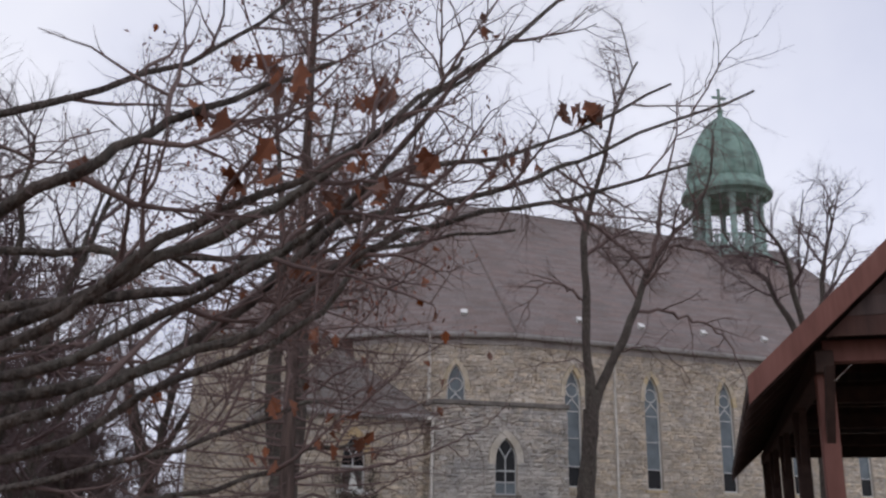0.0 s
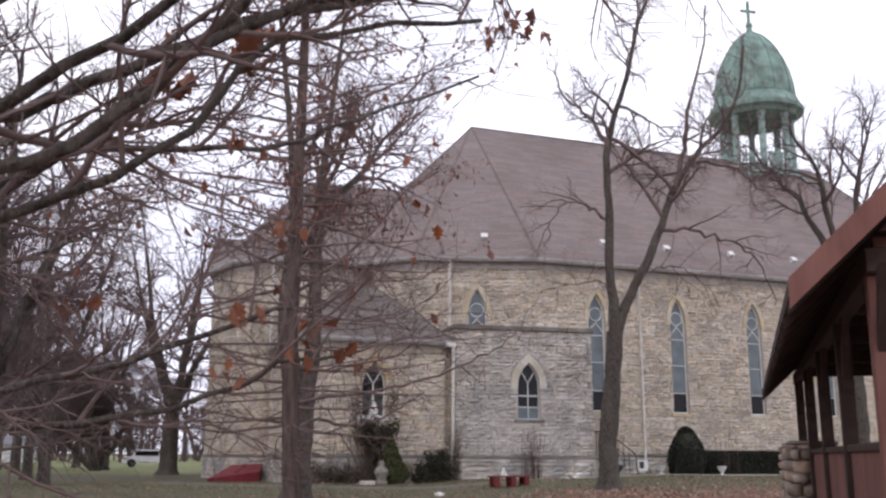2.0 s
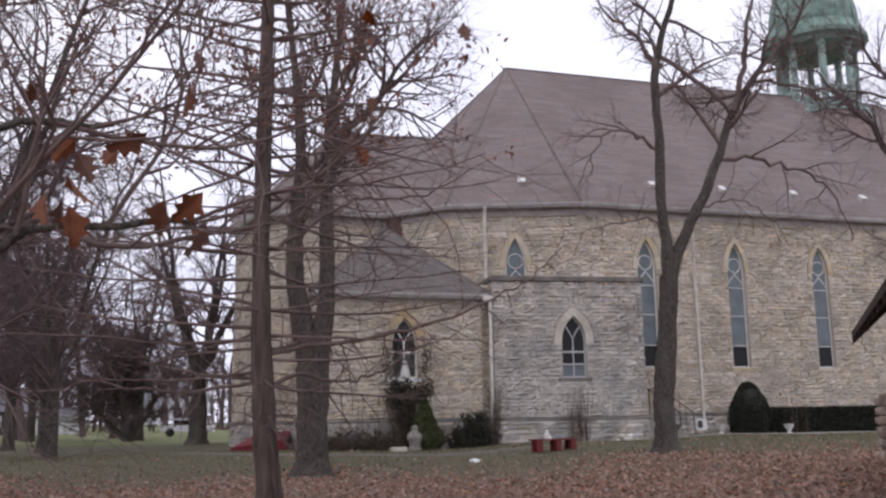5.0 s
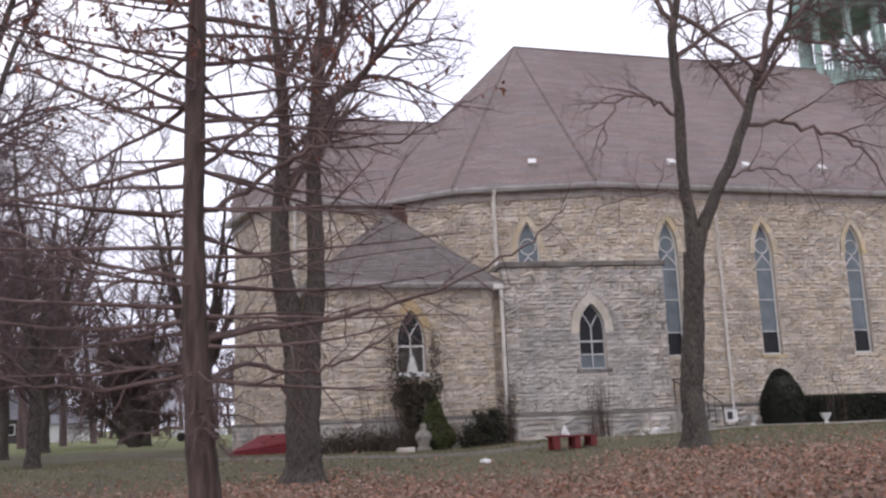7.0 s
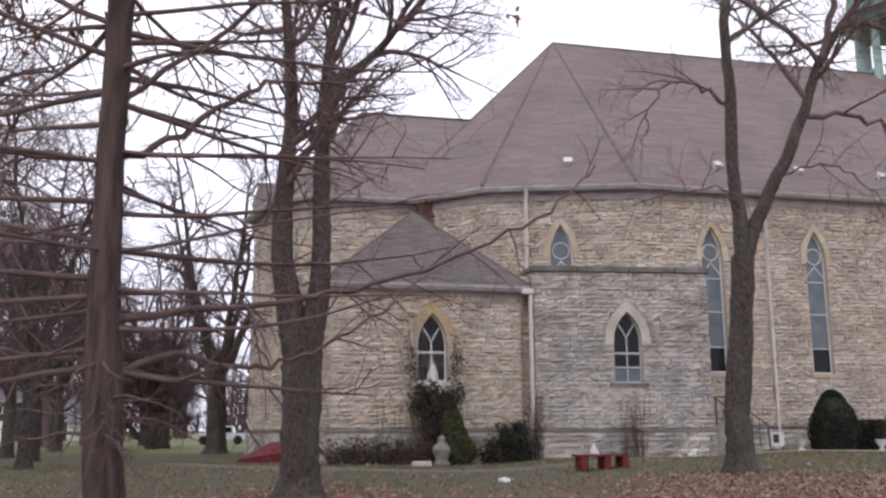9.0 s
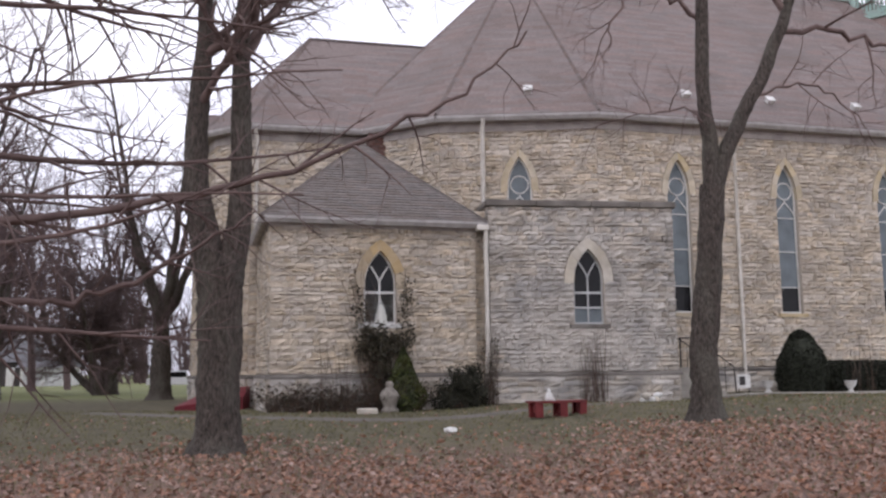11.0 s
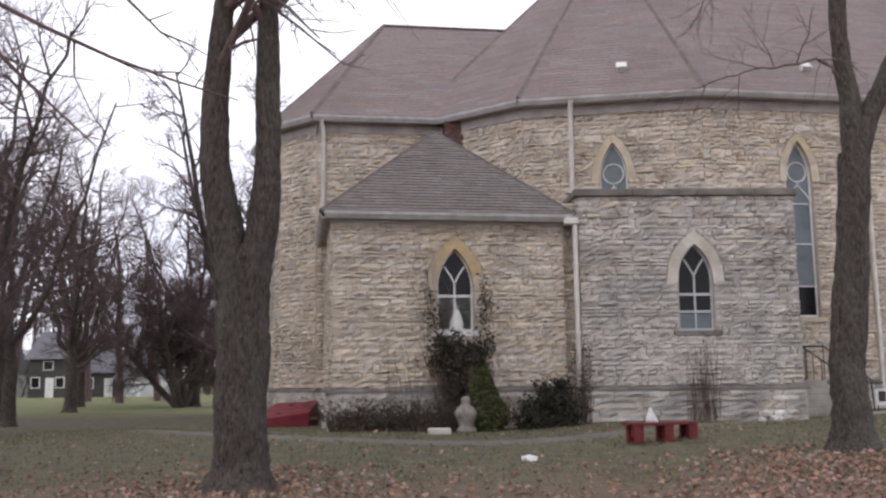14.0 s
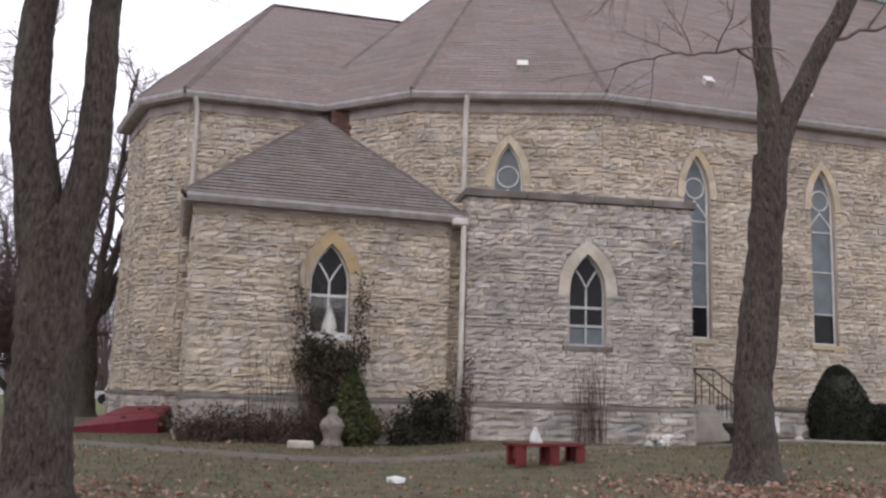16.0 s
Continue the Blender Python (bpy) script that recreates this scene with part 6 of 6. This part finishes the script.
for v in bm.verts:
    h, a = 0.5 + 0.5 * v.co.z, math.atan2(v.co.y, v.co.x)
    w = float(np.interp(h, (0, 0.02, 0.1, 0.16, 0.4, 0.6, 0.72, 0.78, 0.88, 0.97, 1), (0.0, 0.25, 0.26, 0.19, 0.2, 0.22, 0.18, 0.09, 0.12, 0.09, 0.0)))
    arm = math.exp(-((h - 0.5) / 0.16) ** 2)
    w *= 1 + 0.3 * arm * abs(math.cos(a)) + 0.07 * math.sin(5 * a + 7 * h) + float(rs.normal(0, 0.025))
    v.co = Vector((-3.25 + w * math.cos(a), -1.45 + 0.78 * w * math.sin(a) - 0.05 * arm, gz - 0.02 + 0.92 * h))
tagged(part("statue", bm, STATUE, None, "", True), "small weathered grey garden statue before the sacristy", "statue")
for x, y in ((9.55, 1.1), (12.2, 0.6)):
    uz = float(ground_z(x, y))
    tagged(part("urn", lathe([(0.13, 0), (0.13, 0.04), (0.06, 0.1), (0.07, 0.15), (0.17, 0.28), (0.19, 0.38), (0.22, 0.41), (0.16, 0.4)], 14, (x, y, uz)), WHITE, None, "", True), "small white garden urn by the walk", "urn", "garden urns")

# steps up to the side door behind the annex
steps = thing("entrance_steps", (7.2, 1.4, 0.2), "grey stone steps with a black iron handrail", "steps")
for k in range(6):
    part("step", boxes(((6.25, 0.75 + 0.004 * k, 0.0 if k == 0 else 0.251 + 0.19 * (k - 1)), (7.0 + 0.24 * (5 - k), 2.2, 0.25 + 0.19 * k)), bevel=0.012), CONCRETE, steps)
for y in (0.8, 2.1):
    pipe("handrail", [(6.4, y, 2.15), (6.95, y, 2.15), (8.25, y, 1.2), (8.3, y, 0.3)], 0.022, GREYMETAL, steps)
    for x, z0, z1 in ((6.45, 1.2, 2.15), (6.95, 1.2, 2.15), (7.2, 1.0, 1.97), (7.45, 0.8, 1.79), (7.7, 0.6, 1.6), (7.95, 0.4, 1.42)):
        pipe("baluster", [(x, y, z0), (x, y, z1)], 0.013, GREYMETAL, steps, 6)
sg = thing("sign", (8.35, 0.4, 0.35), "small white lawn sign with dark square", "sign")
part("board", boxes(((8.15, 0.38, 0.5), (8.6, 0.41, 0.95)), bevel=0.005), WHITE, sg)
part("picture_square", boxes(((8.22, 0.37, 0.6), (8.42, 0.379, 0.88))), GREYMETAL, sg)
for x in (8.2, 8.55):
    part("stake", boxes(((x - 0.015, 0.385, 0.2), (x + 0.015, 0.405, 0.52))), GREYMETAL, sg)
pl = thing("planter", (7.1, 0.1, 0.2), "dark iron planter beside the steps", "planter")
part("bowl", lathe([(0.14, 0.15), (0.14, 0.2), (0.05, 0.26), (0.06, 0.4), (0.2, 0.55), (0.25, 0.68), (0.2, 0.7)], 12, (7.1, 0.05, 0.05)), GREYMETAL, pl, "", True)

# cellar bulkhead
cb = thing("cellar_bulkhead", (-8.9, 3.9, 0), "sloping maroon cellar doors on a low concrete curb", "cellar door")
bm = bmesh.new()
q0 = [(-9.85, 2.7), (-7.75, 3.3), (-7.6, 4.5), (-8.9, 4.9)]
zs_ = (0.08, 0.36, 0.68, 0.62)
va = [bm.verts.new((x, y, -0.2)) for x, y in q0]
vb = [bm.verts.new((x, y, z - 0.1)) for (x, y), z in zip(q0, zs_)]
bm.faces.new(va[::-1])
bm.faces.new(vb)
for j in range(4):
    bm.faces.new((va[j], va[(j + 1) % 4], vb[(j + 1) % 4], vb[j]))
part("curb", bm, MAROON, cb)
for t0, t1 in ((0.0, 0.49), (0.51, 1.0)):
    bm = bmesh.new()
    c = []
    for t in (t0, t1):
        a = Vector((*q0[0], zs_[0])).lerp(Vector((*q0[3], zs_[3])), t)
        b = Vector((*q0[1], zs_[1])).lerp(Vector((*q0[2], zs_[2])), t)
        c += [a, b]
    q = [c[0], c[1], c[3], c[2]]
    va = [bm.verts.new(p - Vector((0, 0, 0.095))) for p in q]
    vb = [bm.verts.new(p + Vector((0, 0, 0.03))) for p in q]
    bm.faces.new(va[::-1])
    bm.faces.new(vb)
    for j in range(4):
        bm.faces.new((va[j], va[(j + 1) % 4], vb[(j + 1) % 4], vb[j]))
    d = part("door_leaf", bm, MAROON, cb)
    mid = (c[0] + c[1] + c[2] + c[3]) / 4
    part("handle", boxes(((mid.x - 0.08, mid.y - 0.02, mid.z + 0.03), (mid.x + 0.08, mid.y + 0.02, mid.z + 0.07))), GREYMETAL, d)


# paved walk round the church
def strip(name, pts, width, lift, material, label):
    P = np.array(limb(pts, 1, 1, 6)[0])
    t = np.gradient(P[:, :2], axis=0)
    t /= np.linalg.norm(t, axis=1)[:, None]
    n = np.stack([-t[:, 1], t[:, 0]], 1)
    V = []
    for k in range(len(P)):
        for o in (-0.5, -0.17, 0.17, 0.5):
            x, y = P[k, :2] + n[k] * width * o
            V.append((x, y, float(ground_z(x, y)) + lift - (0.06 if abs(o) == 0.5 else 0)))
    F = [(k * 4 + j, k * 4 + j + 1, k * 4 + 5 + j, k * 4 + 4 + j) for k in range(len(P) - 1) for j in range(3)]
    return tagged(raw(name, V, F, material, None, "", True), label, "path", kind="structure")


PATHM = mat("worn_asphalt_walk", (0.13, 0.118, 0.105), (0.19, 0.172, 0.152), 0.95, 5, 0.3, 40, stain=(0.1, 0.1, 0.06), stain_scale=1.5, stain_amt=0.6)
WALK = [(-12, 0.5, 0), (-9, -1.6, 0), (-6.3, -4.0, 0), (-4.0, -5.2, 0), (-1.0, -5.4, 0), (2.5, -3.9, 0), (5.5, -1.6, 0), (7.6, -0.5, 0), (9.5, 0.0, 0)]
strip("path", WALK, 0.95, 0.035, PATHM, "worn narrow walk curving past the church")
strip("pavement", [(7.0, 0.0, 0), (9.5, 0.45, 0), (13, 0.6, 0), (18, 1.0, 0), (26, 2.0, 0)], 0.9, 0.05, CONCRETE, "pale concrete walk along the nave wall")


# ---- far lawn: house, garage, car ----
def house(x, y, w, d, h, rh, wallm, label, cat, doors=()):
    e = thing("house", (x, y, 0), label, cat)
    part("wall", boxes(((x - w / 2, y, -0.3), (x + w / 2, y + d, h))), wallm, e)
    bm = bmesh.new()
    q = [(x - w / 2 - 0.4, y - 0.5, h - 0.1), (x + w / 2 + 0.4, y - 0.5, h - 0.1), (x + w / 2 + 0.4, y + d / 2, h + rh), (x - w / 2 - 0.4, y + d / 2, h + rh), (x - w / 2 - 0.4, y + d + 0.5, h - 0.1), (x + w / 2 + 0.4, y + d + 0.5, h - 0.1)]
    v = [bm.verts.new(p) for p in q]
    bm.faces.new(v[:4])
    bm.faces.new((v[3], v[2], v[5], v[4]))
    bm.faces.new((v[0], v[3], v[4]))
    bm.faces.new((v[1], v[5], v[2]))
    bm.faces.new((v[0], v[4], v[5], v[1]))
    part("roof", bm, HOUSEROOF, e)
    for dx, dw, z0, z1, mt, nm in doors:
        o = part(nm, boxes(((x + dx - dw / 2, y - 0.08, z0), (x + dx + dw / 2, y - 0.003, z1)), bevel=0.02), mt, e)
        if nm == "window":
            part("pane", boxes(((x + dx - dw / 2 + 0.1, y - 0.09, z0 + 0.1), (x + dx + dw / 2 - 0.1, y - 0.082, z1 - 0.1))), GLASS, o)
    return e


house(-44, 76, 4.2, 8, 4.2, 3.0, HOUSEGREY, "dark two-storey house with white trim beyond the lawn", "house", [(-1.3, 1.0, 1.0, 2.2, WHITE, "window"), (1.3, 1.0, 1.0, 2.2, WHITE, "window"), (0.2, 0.9, 0.0, 2.1, WHITE, "door"), (0.0, 1.1, 2.9, 3.9, WHITE, "window")])
house(-39.6, 78, 5.4, 7, 2.7, 2.6, HOUSEGREY, "low dark house wing beyond the lawn", "house", [(-0.8, 1.2, 0.9, 2.1, WHITE, "window"), (1.4, 0.9, 0.0, 2.0, WHITE, "door")])
house(-34.3, 76, 4.6, 6, 2.1, 0.9, WHITE, "low white garage with two doors", "garage", [(-1.1, 1.9, 0.0, 1.9, FRAMEGREY, "garage_door"), (1.1, 1.9, 0.0, 1.9, FRAMEGREY, "garage_door")])
house(-56, 82, 9, 8, 3.0, 2.5, WHITE, "white house half hidden behind trees", "house", [(-3, 1.2, 1.0, 2.2, GREYMETAL, "window"), (2, 1.2, 1.0, 2.2, GREYMETAL, "window")])
car = thing("car", (-15.8, 44, 0), "white car parked on the far street", "car")
bm = bmesh.new()
for z0, z1, a, b, yy in ((0.35, 0.85, -2.1, 2.1, 0.85), (0.85, 1.4, -1.3, 1.0, 0.72)):
    va = [bm.verts.new((-15.8 + sx, 44 + sy, z0)) for sx, sy in ((a, -yy), (b, -yy), (b, yy), (a, yy))]
    k = 0.82 if z0 > 0.5 else 0.97
    vb = [bm.verts.new((-15.8 + sx * k, 44 + sy * 0.93, z1)) for sx, sy in ((a, -yy), (b, -yy), (b, yy), (a, yy))]
    bm.faces.new(va[::-1])
    bm.faces.new(vb)
    for j in range(4):
        bm.faces.new((va[j], va[(j + 1) % 4], vb[(j + 1) % 4], vb[j]))
bmesh.ops.bevel(bm, geom=list(bm.edges), offset=0.06, segments=2, affect="EDGES")
part("body", bm, CARWHITE, car)
for sx in (-1.3, 1.3):
    bm = lathe([(0.3, -0.1), (0.34, -0.07), (0.34, 0.07), (0.3, 0.1)], 14, (0, 0, 0))
    bm.transform(Matrix.Translation((-15.8 + sx, 43.2, 0.34)) @ pose(0, 0, 0, 90, 0, 0))
    part("wheel", bm, TYRE, car)
part("side_glass", boxes(((-16.85, 43.26, 0.92), (-15.0, 43.3, 1.3))), GLASS, car)

# ---- leaf litter and grass ----
r8 = np.random.default_rng(101)


def in_plan(n, x0, x1, y0, y1):
    return np.stack([r8.uniform(x0, x1, n), r8.uniform(y0, y1, n)], 1)


def outside(p):
    """Keeps points off the church, the walk and the pavilion slab."""
    x, y = p[:, 0], p[:, 1]
    s = (x - P0.x) * VX.x + (y - P0.y) * VX.y
    w = (x - P0.x) * WX.x + (y - P0.y) * WX.y
    line = limb(WALK, 1, 1, 10)[0][:, :2]
    near = np.full(len(p), 9.0)
    for q in line:
        near = np.minimum(near, np.hypot(x - q[0], y - q[1]))
    x = np.where(near < 0.42 + 0.06 * np.sin(9 * y), np.nan, x)
    return ~np.isnan(x) & ~((s > 0.25) & (s < PL - 0.2) & (w > 0.3) & (w < PW - 0.3))


p = np.concatenate([in_plan(98000, -16, 9, -36, -9.0), in_plan(6000, -14, 14, -11, -1.2)])
edge = -12.0 + 1.2 * np.sin(p[:, 0] * 0.7) + r8.normal(0, 1.1, len(p))
keep = outside(p) & ((p[:, 1] < edge) | (r8.uniform(0, 1, len(p)) < 0.12))
dens = 0.5 + 0.5 * np.sin(p[:, 0] * 0.8 + 1.7 * np.sin(p[:, 1] * 0.35)) * np.cos(p[:, 1] * 0.6)
keep &= r8.uniform(0, 1, len(p)) < 0.55 + 0.5 * dens
p = p[keep]
c = np.column_stack([p, ground_z(p[:, 0], p[:, 1]) + r8.uniform(0.01, 0.05, len(p))])
V, F = leaf_cloud(c, 0.048, r8, 0.3, 0.7)
tagged(raw("leaf_litter", V, F, LITTER, None), "fallen brown and tan leaves strewn over the lawn", "leaves", kind="stuff")
p = in_plan(60000, -18, 20, -20, 2)
p = p[outside(p) & ~((p[:, 0] > -6.9) & (p[:, 0] < 6.3) & (p[:, 1] > -0.5))]
n = len(p)
z = ground_z(p[:, 0], p[:, 1])
a = r8.uniform(0, 6.28, n)
h = r8.uniform(0.03, 0.075, n)
b0 = np.column_stack([p[:, 0] - 0.012 * np.cos(a), p[:, 1] - 0.012 * np.sin(a), z - 0.01])
b1 = np.column_stack([p[:, 0] + 0.012 * np.cos(a), p[:, 1] + 0.012 * np.sin(a), z - 0.01])
b2 = np.column_stack([p + r8.normal(0, 0.03, (n, 2)), z + h])
V = np.stack([b0, b1, b2], 1).reshape(-1, 3)
tagged(raw("grass", V, (3 * np.arange(n)[:, None] + np.arange(3)[None]), GRASS, None), "short dormant olive grass of the lawn", "grass", kind="stuff")

# ---- single stones of the annex front ----
for f, rects, stone, wall in LOOSE:
    r9 = np.random.default_rng(5)
    V, F = stone_mesh(f, rects, r9)
    q = F[:16]
    for k in range(len(rects)):
        raw("stone", V[22 * k:22 * k + 22], q, stone, wall)
